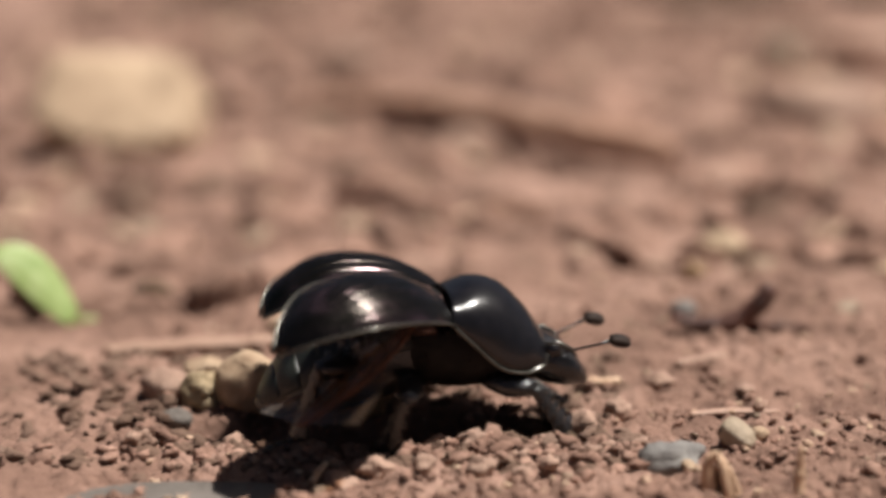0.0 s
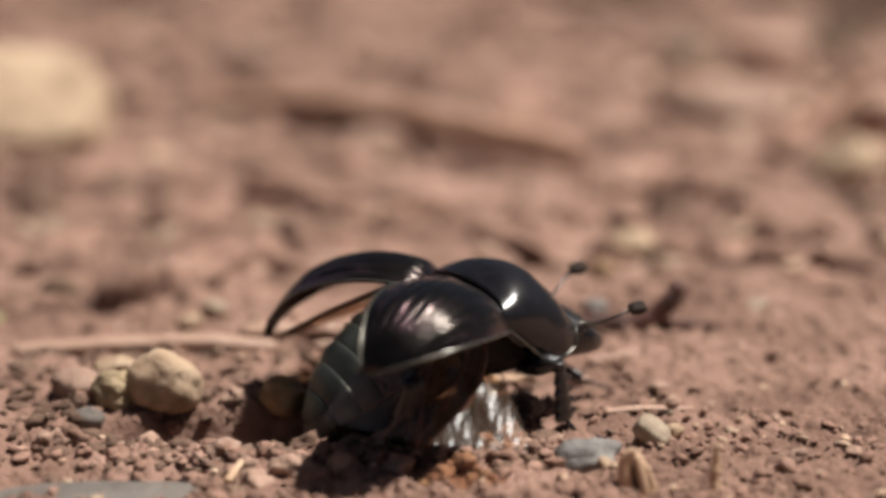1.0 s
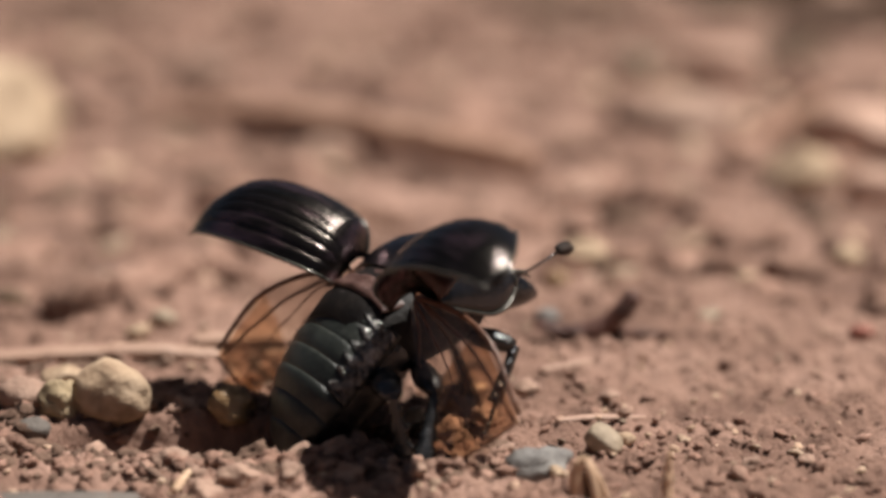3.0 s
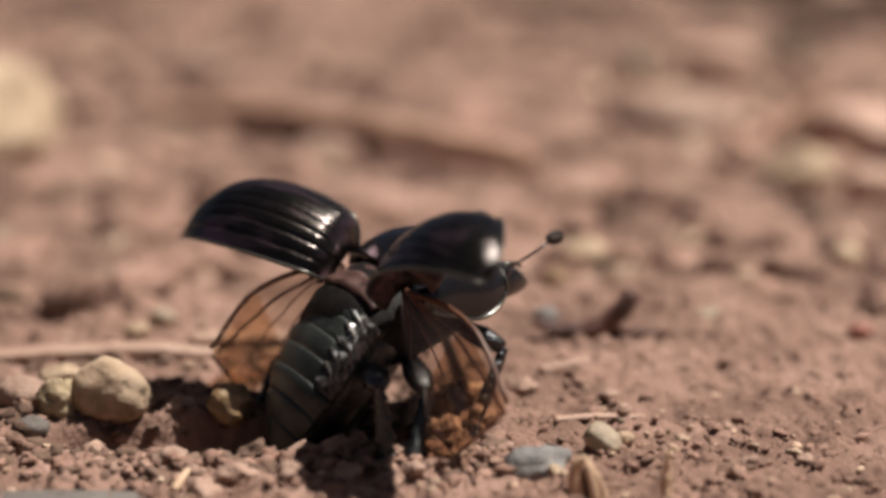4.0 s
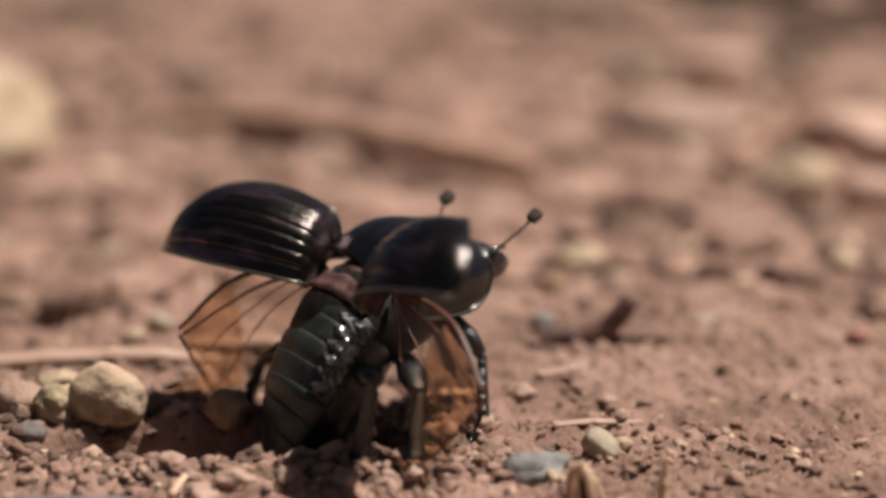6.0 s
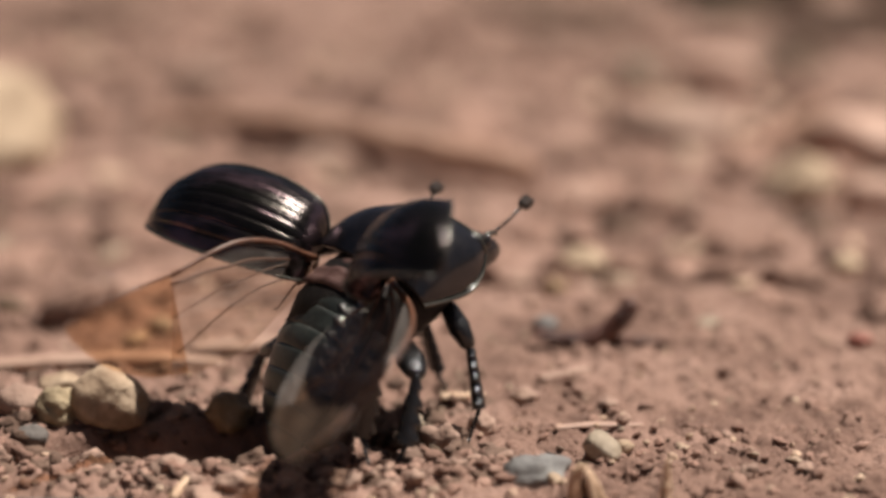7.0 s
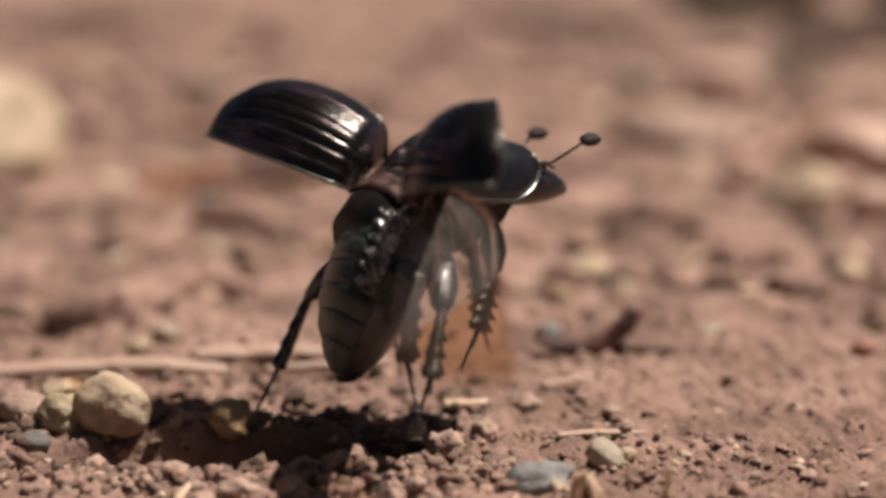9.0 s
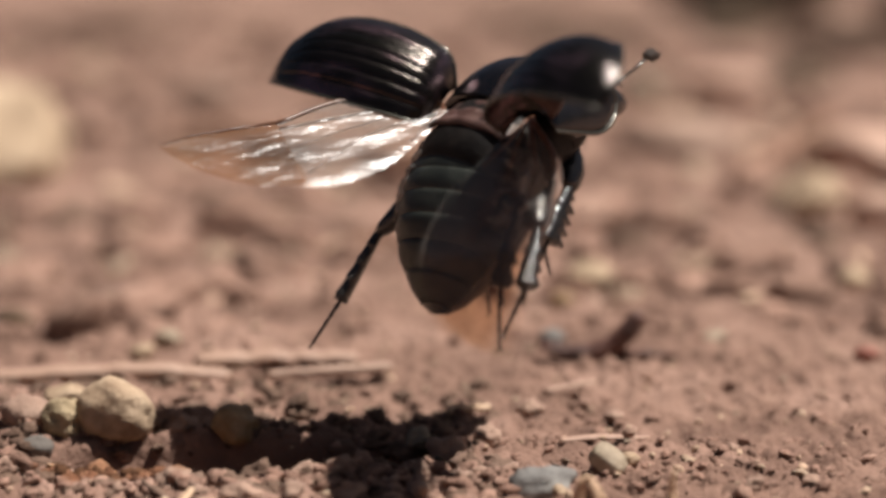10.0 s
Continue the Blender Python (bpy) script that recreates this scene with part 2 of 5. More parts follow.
# ---- ground: one sheet to the horizon, fine where the beetle walks ----
def height(x, y):
    """Height of the soil at x, y, all in mm."""
    far = min(1.0, max(0.0, (y - 150) / 120))
    p = Vector((x, y, 0))
    z = 0.9 * noise.noise(p * 0.045) + 0.5 * noise.noise(p * 0.15)
    r = math.hypot(x, y - 140)
    if r < 500:
        k = noise.noise(p * 0.42 + Vector((7, 3, 1)))
        z += 0.45 * k + 0.9 * abs(noise.noise(p * 0.6)) + 0.65 * abs(noise.noise(p * 1.5 + Vector((5, 2, 8)))) + 0.2 * noise.noise(p * 3.0)
        z += far * (1.8 * noise.noise(p * 0.06 + Vector((3, 9, 4))) + 1.0 * abs(noise.noise(p * 0.13)))
    # hollow scraped out under the beetle, with a crumbly lip in front
    e = ((x + 14) / 13.5) ** 2 + ((y - 135.0 - 0.9 * noise.noise(p * 0.2)) / 4.0) ** 2
    z -= 4.6 * math.exp(-e ** 4)
    lip = math.exp(-((y - 129.6) / 1.7) ** 2) * math.exp(-((x + 8) / 15) ** 4)
    z += 0.5 * lip
    if r > 600:
        z += min(40.0, (r - 600) * 0.02) * noise.noise(p * 0.0007)
    return z


def axis(fine0, fine1, step, lo, hi, grow=1.09, edges=()):
    vals = list(np.arange(fine0, fine1 + step / 2, step))
    s, v = step, fine1
    while v < hi:
        s *= grow
        v += s
        vals.append(v)
    s, v = step, fine0
    while v > lo:
        s *= grow
        v -= s
        vals.insert(0, v)
    return vals


xs = axis(-36, 34, 0.28, -60000, 60000, 1.06)
ys = axis(119, 168, 0.28, -60000, 60000, 1.045)
gv, gf = grid([[(x, y, height(x, y)) for x in xs] for y in ys])
ground = part("ground", gv, gf, SOIL)
tagged(ground, "dry reddish-brown bare soil, crumbly and uneven", "ground", kind="structure")


def crumbs(name, material, count, seed, zone, size, label, power=2.0, sink=0.25, sub=1, spread=None, fade=1.3):
    """Loose crumbs strewn over a stretch of the ground, as one mesh."""
    rnd = random.Random(seed)
    base = []
    for k in range(14):
        v, f = lump(1, 1, 1, seed * 31 + k, 0.75, 1.5, 2, 1.0)
        base.append((np.array(v), f))
    vs, fs = [], []
    x0, x1, y0, y1 = zone
    for _ in range(count):
        if spread:
            x, y = rnd.gauss(spread[0], spread[2]), rnd.gauss(spread[1], spread[3])
        else:
            y = y0 + (y1 - y0) * rnd.random() ** fade
            x = rnd.uniform(x0, x1) * (0.35 + 0.65 * y / y1)
        r = size[0] + (size[1] - size[0]) * rnd.random() ** power
        bv, bf = base[rnd.randrange(len(base))]
        m = np.array(Euler((rnd.gauss(0, 0.3), rnd.gauss(0, 0.3), rnd.uniform(0, 6.3))).to_matrix())
        q = (bv * [r, r * rnd.uniform(0.55, 1), r * rnd.uniform(0.3, 0.62)]) @ m.T + [x, y, height(x, y) + r * (0.3 - 0.5 * sink)]
        k = len(vs)
        vs += [tuple(p) for p in q]
        fs += [tuple(i + k for i in g) for g in bf]
    ob = part(name, vs, fs, material)
    return tagged(ob, label, "soil", kind="stuff")


crumbs("soil_crumbs", CLOD, 3000, 3, (-36, 34, 120, 170), (0.1, 0.7), "small reddish-brown soil crumbs scattered on the ground", 3.0, 0.5, fade=2.6)
crumbs("soil_crumbs", CLOD, 900, 5, (-95, 95, 166, 385), (0.5, 4.2), "brown soil crumbs lying on bare ground", 2.0, 0.6)
crumbs("dark_crumbs", DARK_CLOD, 150, 7, (-95, 95, 190, 385), (0.6, 3.6), "dark brown soil crumbs lying on bare ground", 1.7, 0.7)
crumbs("pebbles_far", GRIT, 260, 13, (-95, 95, 178, 385), (0.5, 2.6), "pale and tan stones scattered over bare ground", 1.8, 0.6)
# darker soil, with the shaded gaps between clods put into its colour
crumbs("dark_crumbs", DARK_CLOD, 520, 17, (-44, 4, 126, 152), (0.25, 1.2), "dark brown soil crumbs near the hollow, darkened for shaded gaps", 1.6, 0.5, fade=1.0)
crumbs("grit", GRIT, 900, 9, (-36, 34, 121, 185), (0.1, 0.5), "pale sand grains and grit scattered on the soil", 3.0, 0.35)
crumbs("soil_crumbs", CLOD, 420, 15, (0, 0, 0, 0), (0.2, 1.0), "coarse soil crumbs heaped along the edge of the hollow", 2.0, 0.3, spread=(-8, 129.2, 11, 1.5))


# ---- stones, sticks and bits on the ground ----
def rest(x, y, dz=0.0):
    return (x, y, height(x, y) + dz)


def stone(name, label, category, x, y, dz, r, material, seed, turn=0, rough=0.22, facet=0.6, sub=3, group="", square=1.0):
    ob = part(name, *lump(*r, seed, rough, 1.3, sub, facet, square), material)
    ob.matrix_basis = pose(*[c * MM for c in rest(x, y, dz)], 0, 0, turn)
    return tagged(ob, label, category, group)


def bar(name, label, category, path, radii, material, sides=12, flat=1.0, seed=0):
    """A stick or straw lying along points (mm), its skin uneven."""
    rnd = random.Random(seed)
    pts, rad = [], []
    n = len(path) - 1
    for i in range(n):
        for k in range(10):
            f = k / 10
            pts.append([path[i][c] * (1 - f) + path[i + 1][c] * f + rnd.uniform(-0.05, 0.05) * radii[0] * 2 for c in range(3)])
            rad.append((radii[i] * (1 - f) + radii[i + 1] * f) * rnd.uniform(0.93, 1.07))
    pts.append(path[-1]), rad.append(radii[-1] * 0.8)
    o = Vector(path[0])
    ob = part(name, *tube([Vector(p) - o for p in pts], rad, sides, flat), material, at=o)
    return tagged(ob, label, category or "wood")


stone("pebble", "round pale cream pebble with a dark dimple", "stone", -23.3, 139.6, 1.9, (2.7, 2.1, 2.4), PALE_STONE, 4, rough=0.16, facet=0.2, sub=4)
stone("pebble", "smaller olive-tan pebble leaning on the cream pebble", "stone", -26.7, 139.1, 1.0, (1.6, 1.4, 1.5), OLIVE_STONE, 5, rough=0.35, sub=4)
stone("pebble", "small pale flat pebble beside the round pebble", "stone", -27.6, 144.6, 0.7, (1.7, 1.2, 0.75), PALE_STONE, 6)
stone("pebble", "blue-grey flat pebble half sunk in soil", "stone", 6.0, 127.9, 0.35, (2.8, 1.75, 1.3), GREY_STONE, 8, 12, rough=0.3, facet=1.0)
stone("pebble", "tiny white quartz grain beside the grey pebble", "stone", 7.3, 126.7, 0.35, (0.55, 0.5, 0.45), PALE_STONE, 10)
tilted = stone("pebble", "small blocky beige pebble tilted on the soil", "stone", 10.7, 130.6, 0.65, (1.5, 1.1, 1.0), BEIGE_STONE, 12, -25, rough=0.1, facet=0.4, square=0.6)
tilted.matrix_basis = tilted.matrix_basis @ pose(0, 0, 0, 10, 32, 0)
stone("pebble", "tiny white grain behind the beige pebble", "stone", 12.4, 133.6, 0.3, (0.7, 0.5, 0.5), PALE_STONE, 13)
stone("pebble", "amber-brown pebble at the edge of the hollow", "stone", -14.9, 139.4, 1.3, (1.7, 1.5, 1.5), AMBER_STONE, 14, rough=0.4, facet=1.0)
stone("slab_stone", "flat grey stone sunk in the soil", "stone", -25.5, 122.6, -0.5, (9.0, 2.6, 1.0), SLAB, 16, 4, rough=0.12)
slanting = stone("boulder_pebble", "large yellow-tan stone out of focus on the ground", "stone", -52.6, 229, 4.4, (10.9, 7.6, 4.7), YELLOW_STONE, 18, facet=0.4, sub=4, square=0.48)
slanting.matrix_basis = slanting.matrix_basis @ pose(0, 0, 0, 48, 6, 4)
stone("boulder_pebble", "pinkish-white stone out of focus on the ground", "stone", 38.5, 286, 2.0, (6.0, 4.0, 3.2), PINK_STONE, 20)
stone("pebble", "grey-white narrow stone leaning beside pink stone", "stone", 26.0, 276, 2.0, (2.8, 2.0, 4.0), BEIGE_STONE, 22, 20)
stone("pebble", "broad tan stone sunk in the ground", "stone", 29.0, 252, 0.8, (7.5, 5.0, 3.2), TAN_STONE, 24)
stone("pebble", "round pinkish-tan stone on bare ground", "stone", 37.5, 213, 1.4, (4.0, 3.2, 3.2), YELLOW_STONE, 26)
stone("pebble", "small pinkish pebble on bare ground", "stone", 14.5, 209, 1.0, (2.4, 1.8, 1.9), PINK_STONE, 28)
stone("pebble", "tan stone on bare ground", "stone", 47.0, 232, 1.8, (6.5, 4.5, 4.0), PINK_STONE, 30)
stone("pebble", "small cream pebble on bare ground", "stone", 36.5, 181.5, 0.7, (1.5, 1.2, 1.2), YELLOW_STONE, 32)
stone("pebble", "tan pebble on bare ground", "stone", 13.0, 182.5, 0.6, (2.4, 1.8, 1.4), YELLOW_STONE, 34)
# dark stone standing in for a shadowed cavity
stone("pebble", "large stone coloured dark for a shaded cavity at the far edge", "stone", 56, 385, 7.0, (17, 8, 13), DARK_SHADED, 36)
stone("pebble", "broad brown stone at the far edge of the ground", "stone", 82, 335, 6.0, (16, 9, 10), TAN_STONE, 38)

STICK_LINE = [(-36.0, 253.0), (-27.2, 249.6), (-18.2, 241.8), (-8.4, 230.5), (1.2, 220.3), (9.4, 215.0)]
stick = bar("stem", "weathered reddish-brown wood", "", [(x, y, height(x, y) * 0.6 + h) for (x, y), h in zip(STICK_LINE, (0.6, 1.8, 2.6, 3.2, 3.5, 3.4))], [1.0, 1.6, 1.9, 2.1, 2.2, 1.8], STICK, 14, 0.9, 1)
# paler bar laid on top to paint the stick's sunlit upper side
lit_top = bar("peeled_bark", "pale strip along the top, painting its sunlit side", "", [(x, y + 0.5, height(x, y) * 0.6 + h) for (x, y), h in zip(STICK_LINE[2:5], (4.2, 4.9, 5.2))], [0.5, 0.8, 0.6], STRAW, 10, 0.5, 2)
dead_stick = new("dead_stick")
tagged(dead_stick, "long weathered reddish-brown stick lying on bare ground", "stick")
for piece in (stick, lit_top):
    del piece["category"]
    piece.parent = dead_stick
# dark clods that paint the shaded far ground, mostly to the right
for k, (x, y, r) in enumerate(((19.0, 338.4, 9), (29.6, 355.8, 8), (49.6, 361.0, 11), (53.1, 310.9, 6), (62.5, 345.1, 10), (67.5, 325.6, 9), (14.5, 365.5, 10), (-57.0, 359.5, 9), (-6.7, 292.4, 3), (-25.3, 294.9, 4), (46.8, 302.7, 5), (-68.0, 345.1, 8), (50.0, 300.0, 7), (66.0, 348.0, 10))):
    stone("clod", "dark brown clod of soil at the far edge, darkened for shaded ground", "clod", x, y, r * 0.1, (r, r * 0.6, r * 0.32), DARK_SHADED if k in (2, 12, 13) else DARK_CLOD, 80 + k, 30 * k, rough=0.4, group="far dark clods")
# things placed round the walk
def ground_bar(name, label, category, points, radii, material, sides=10, flat=1.0, seed=0, lift=0.3):
    """A straw, twig or splinter along ground points (x, y, height above the soil)."""
    return bar(name, label, category, [(x, y, height(x, y) * 0.5 + z + lift) for x, y, z in points], radii, material, sides, flat, seed)


def bark_curl():
    thing = new("bark_curl")
    thing.matrix_basis = pose(*[c * MM for c in rest(11.7, 158.0, 0.4)])
    path = [(-4.4, 0.6, 0.75), (-2.4, 0.2, 0.25), (-0.3, 0, 0.1), (1.4, -0.2, 0.9), (2.6, -0.2, 2.2), (3.6, -0.1, 3.7)]
    pts, rad = [], []
    for a, b, ra, rb in zip(path, path[1:], [0.45, 0.7, 1.15, 1.0, 1.05], [0.7, 1.15, 1.0, 1.05, 0.75]):
        for k in range(6):
            f = k / 6
            pts.append(tuple(a[i] * (1 - f) + b[i] * f for i in range(3)))
            rad.append(ra * (1 - f) + rb * f)
    part("strip", *tube(pts, rad, 12, 0.8), CHIP, thing, "dark red-brown curled strip")
    part("twig", *tube([(0.3, 0.1, 0.1), (3, 0.2, 0.2), (6.8, 0.1, 0.1)], [0.34, 0.3, 0.16], 8), CHIP, thing, "thin dark twig")
    return tagged(thing, "curled dark reddish-brown strip of bark on the soil", "bark")


bark_curl()


def husk():
    thing = new("seed_husk")
    thing.matrix_basis = pose(*[c * MM for c in rest(8.85, 122.9, 0.1)], 0, 0, 0)
    part("husk_half", *tube([(-0.3, 0, -1.4), (-0.42, 0, 0.2), (-0.52, 0, 1.4), (-0.42, 0, 2.2), (-0.1, 0, 2.65), (0.25, 0, 2.7)], [0.62, 0.62, 0.56, 0.46, 0.36, 0.16], 12, 0.7), HUSK, thing)
    part("husk_half", *tube([(0.95, -0.1, -1.4), (0.8, -0.1, 0.2), (0.55, -0.1, 1.3), (0.34, -0.05, 2.1), (0.15, 0, 2.6)], [0.42, 0.4, 0.35, 0.38, 0.2], 12, 0.7), HUSK, thing)
    part("husk_flake", *tube([(1.65, 0.1, -1.4), (1.4, 0.1, 0.2), (1.0, 0.05, 1.3), (0.65, 0, 2.1)], [0.3, 0.26, 0.2, 0.1], 8, 0.6), HUSK, thing)
    # solid dark bar that paints the shaded gap between the halves
    part("husk_shade", *tube([(0.5, 0.5, -1.4), (0.4, 0.5, 0.6), (0.15, 0.4, 2.0)], [0.75, 0.6, 0.2], 10, 0.5), DARK_CLOD, thing, "dark inside of the husk")
    return tagged(thing, "split tan seed husk standing in the soil", "seed husk")


husk()
ground_bar("splinter", "thin tan splinter standing upright in soil", "splinter", [(14.0, 122.4, -0.4), (14.0, 122.4, 1.8), (14.1, 122.4, 3.6)], [0.44, 0.38, 0.16], HUSK, 8, 0.8, 21, 0)
ground_bar("wood_chip", "flat pale wood chip lying on the soil", "wood chip", [(7.9, 138.2, 0.1), (11.0, 139.1, 0.25), (14.3, 139.6, 0.15)], [0.3, 0.5, 0.25], STRAW, 10, 0.4, 22)
ground_bar("wood_chip", "short pale wood chip on the soil", "wood chip", [(7.3, 149.7, 0.2), (11.4, 151.7, 0.3)], [0.4, 0.3], STRAW, 10, 0.5, 23)
ground_bar("wood_chip", "cream wood chip behind the hollow", "wood chip", [(0.0, 145.0, 0.4), (3.2, 145.5, 0.4)], [0.45, 0.4], HUSK, 10, 0.55, 24)
ground_bar("straw", "split tan straw stem lying on the soil", "straw", [(-37.0, 152.6, 0.3), (-29.1, 152.6, 0.5), (-21.5, 152.8, 0.5), (-16.5, 153.0, 0.3)], [0.9, 1.05, 1.05, 0.8], STRAW, 10, 0.55, 25)
ground_bar("straw", "flat pinkish straw stem lying on the soil", "straw", [(-19.6, 156.2, 0.4), (-13.3, 156.8, 0.7), (-6.9, 157.3, 0.5)], [0.95, 1.1, 0.85], STRAW, 10, 0.5, 26)
ground_bar("straw", "thin pale straw stem across the soil", "straw", [(-13.6, 151.2, 0.6), (-8.8, 152.3, 0.9), (-4.2, 153.4, 0.9)], [0.45, 0.55, 0.5], STRAW, 10, 0.7, 27)
ground_bar("twig", "dark thin twig pressed into the ground", "twig", [(-31.5, 177.4, 0.1), (-25.9, 179.7, 0.4), (-19.8, 184.4, 0.2)], [0.45, 0.5, 0.3], CHIP, 8, 0.7, 28, 0.1)
ground_bar("twig", "dark brown twig slanting across bare ground", "twig", [(31.6, 226.0, 0.6), (38.9, 240.5, 1.2), (50.0, 265.1, 1.2)], [1.0, 1.2, 0.8], STICK, 8, 0.8, 29, 0.4)
ground_bar("twig", "short dark twig on bare ground", "twig", [(-12.1, 194.2, 0.2), (-8.0, 198.9, 0.7), (-3.5, 196.1, 0.4)], [0.4, 0.6, 0.5], STICK, 8, 0.8, 30, 0.2)
ground_bar("wood_chip", "white wood chip at the edge of the grey stone", "wood chip", [(-16.9, 124.1, 0.3), (-16.3, 126.3, 0.9)], [0.35, 0.25], HUSK, 8, 0.6, 31)
stone("pebble", "small blue-grey stone behind the bark curl", "stone", 8.4, 161.1, 0.6, (1.1, 0.8, 0.9), GREY_STONE, 41)
stone("pebble", "pale tan stone on bare ground", "stone", 47.1, 238.2, 1.0, (6.0, 4.2, 3.0), YELLOW_STONE, 90)
stone("pebble", "pale tan pebble on bare ground", "stone", 44.5, 210.3, 1.0, (3.4, 2.6, 2.4), PINK_STONE, 91)
stone("pebble", "tan stone half buried in bare ground", "stone", -32.8, 282.7, 0.8, (4.6, 3.0, 2.6), TAN_STONE, 92)
stone("pebble", "broad pale stone half buried in bare ground", "stone", -11.7, 230.6, 0.2, (5.5, 3.6, 2.0), TAN_STONE, 93)
stone("pebble", "small dark clod in a dent of the ground", "stone", -36.6, 169.1, 0.2, (1.8, 1.2, 1.0), DARK_SHADED, 94)
stone("pebble", "small amber-brown pebble on the soil", "stone", 9.9, 175.1, 0.4, (1.3, 1.0, 0.9), AMBER_STONE, 95)
stone("pebble", "small red-brown stone on the soil", "stone", 33.2, 159.2, 0.35, (1.1, 0.8, 0.7), RUST, 42)
stone("pebble", "small pale pebble on the soil", "stone", 21.7, 163.4, 0.3, (1.3, 0.9, 0.7), BEIGE_STONE, 43)
stone("pebble", "small pale pebble on the soil", "stone", -22.6, 162.3, 0.5, (1.1, 0.9, 0.9), BEIGE_STONE, 44)
stone("pebble", "small tan pebble on the soil", "stone", -24.4, 160.2, 0.4, (1.0, 0.8, 0.8), PALE_STONE, 45)
stone("pebble", "small dark grey pebble in a hollow", "stone", -28.2, 136.5, 0.3, (1.2, 0.9, 0.8), SLAB, 46)
stone("pebble", "pinkish soil clod beside the pebbles", "stone", -29.7, 140.7, 0.6, (2.0, 1.5, 1.4), TAN_STONE, 47)
stone("pebble", "pinkish-tan clod at the lip of the hollow", "stone", -21.5, 131.6, 0.3, (1.8, 1.2, 0.9), TAN_STONE, 48)
stone("pebble", "upright brown clod behind the hollow", "stone", 0.4, 135.9, 1.0, (1.4, 1.0, 1.4), TAN_STONE, 49, rough=0.55)
stone("pebble", "white-tipped clod behind the hollow", "stone", -1.9, 138.6, 0.9, (0.9, 0.7, 1.0), BEIGE_STONE, 50)
stone("pebble", "brown clod at the lip of the hollow", "stone", -6.1, 125.3, 0.4, (1.0, 0.8, 0.8), TAN_STONE, 51, rough=0.55)
stone("pebble", "crumbly brown clod at the lip of the hollow", "stone", -13.0, 125.9, 0.3, (1.4, 1.0, 0.8), TAN_STONE, 52, rough=0.65)
stone("pebble", "rounded brown clod at the lip of the hollow", "stone", -9.7, 125.1, 0.3, (0.9, 0.8, 0.7), TAN_STONE, 53, rough=0.6)
stone("pebble", "pinkish clod at the lip of the hollow", "stone", -15.0, 124.5, 0.3, (1.3, 1.0, 0.8), TAN_STONE, 54, rough=0.55)
# both clods carry the beetle's shade in their dark colour
stone("pebble", "clod of soil in the hollow, coloured dark as if shaded", "stone", -8.5, 133.0, 1.2, (1.8, 1.2, 1.3), DARK_SHADED, 55, rough=0.65)
stone("pebble", "crumbly clod in the hollow, coloured dark as if shaded", "stone", -15.4, 134.7, 1.4, (2.0, 1.4, 1.6), DARK_SHADED, 56, rough=0.65)
for u, (x, y, r, sd) in enumerate(((-26.3, 134.1, 1.2, 60), (-3.4, 125.3, 0.7, 61), (-1.6, 125.7, 0.7, 62), (3.0, 139.5, 1.1, 63), (2.3, 129.7, 0.6, 64), (12.9, 138.6, 0.5, 65), (20.2, 128.6, 0.7, 66), (19.7, 136.5, 0.6, 67), (23.9, 129.1, 0.5, 68), (6.1, 146.6, 1.0, 69), (12.2, 144.6, 0.8, 70), (-18.5, 140.1, 1.0, 71), (-26.2, 145.3, 1.2, 72))):
    stone("pebble", "small brown clod of dry soil on the ground", "stone", x, y, r * 0.35, (r, r * 0.8, r * 0.7), TAN_STONE, sd, u * 40, rough=0.6, facet=0.9, sub=3, group="small clods")
# dark colour here deepens the shade under the beetle
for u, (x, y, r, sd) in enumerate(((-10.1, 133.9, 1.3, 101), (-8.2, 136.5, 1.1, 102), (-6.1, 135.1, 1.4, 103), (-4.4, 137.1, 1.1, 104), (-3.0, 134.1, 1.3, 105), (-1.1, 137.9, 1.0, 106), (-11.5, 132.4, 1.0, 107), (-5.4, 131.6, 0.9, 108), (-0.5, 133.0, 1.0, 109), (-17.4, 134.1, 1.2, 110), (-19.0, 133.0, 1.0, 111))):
    stone("clod", "dark crumbly clod beside the hollow, its colour holding the beetle's shade", "clod", x, y, r * 0.4, (r, r * 0.8, r * 0.8), DARK_SHADED if u % 3 else DARK_CLOD, sd, u * 37, rough=0.7, facet=0.9, sub=3, group="dark clods by the hollow")

for u, (x, y, r, sd) in enumerate(((-20.6, 132.0, 1.1, 131), (-18.0, 130.6, 1.5, 132), (-14.6, 132.4, 1.4, 133), (-12.2, 131.0, 1.2, 134), (-9.4, 132.0, 1.7, 135), (-6.9, 130.6, 1.3, 136), (-4.2, 132.2, 1.4, 137), (-1.7, 131.6, 1.1, 138), (-12.6, 129.0, 1.0, 139), (-7.6, 128.8, 1.2, 140), (-3.6, 129.2, 1.0, 141), (0.8, 130.6, 1.2, 142), (2.8, 129.0, 0.9, 143), (4.2, 131.6, 0.8, 144), (-23.4, 132.6, 1.4, 145), (-26.4, 131.2, 1.1, 146), (-16.0, 128.8, 1.1, 147), (-21.4, 129.2, 0.9, 148), (1.6, 133.6, 1.1, 149), (-29.6, 132.0, 1.3, 150))):
    stone("clod", "rounded crumbly clod of dry soil on the lip of the hollow", "clod", x, y - 1.2, r * 0.05, (r * 0.8, r * 0.7, r * 0.6), DARK_CLOD if u % 3 == 0 else TAN_STONE, sd, u * 53, rough=0.8, facet=0.9, sub=3, group="clods on the lip of the hollow")


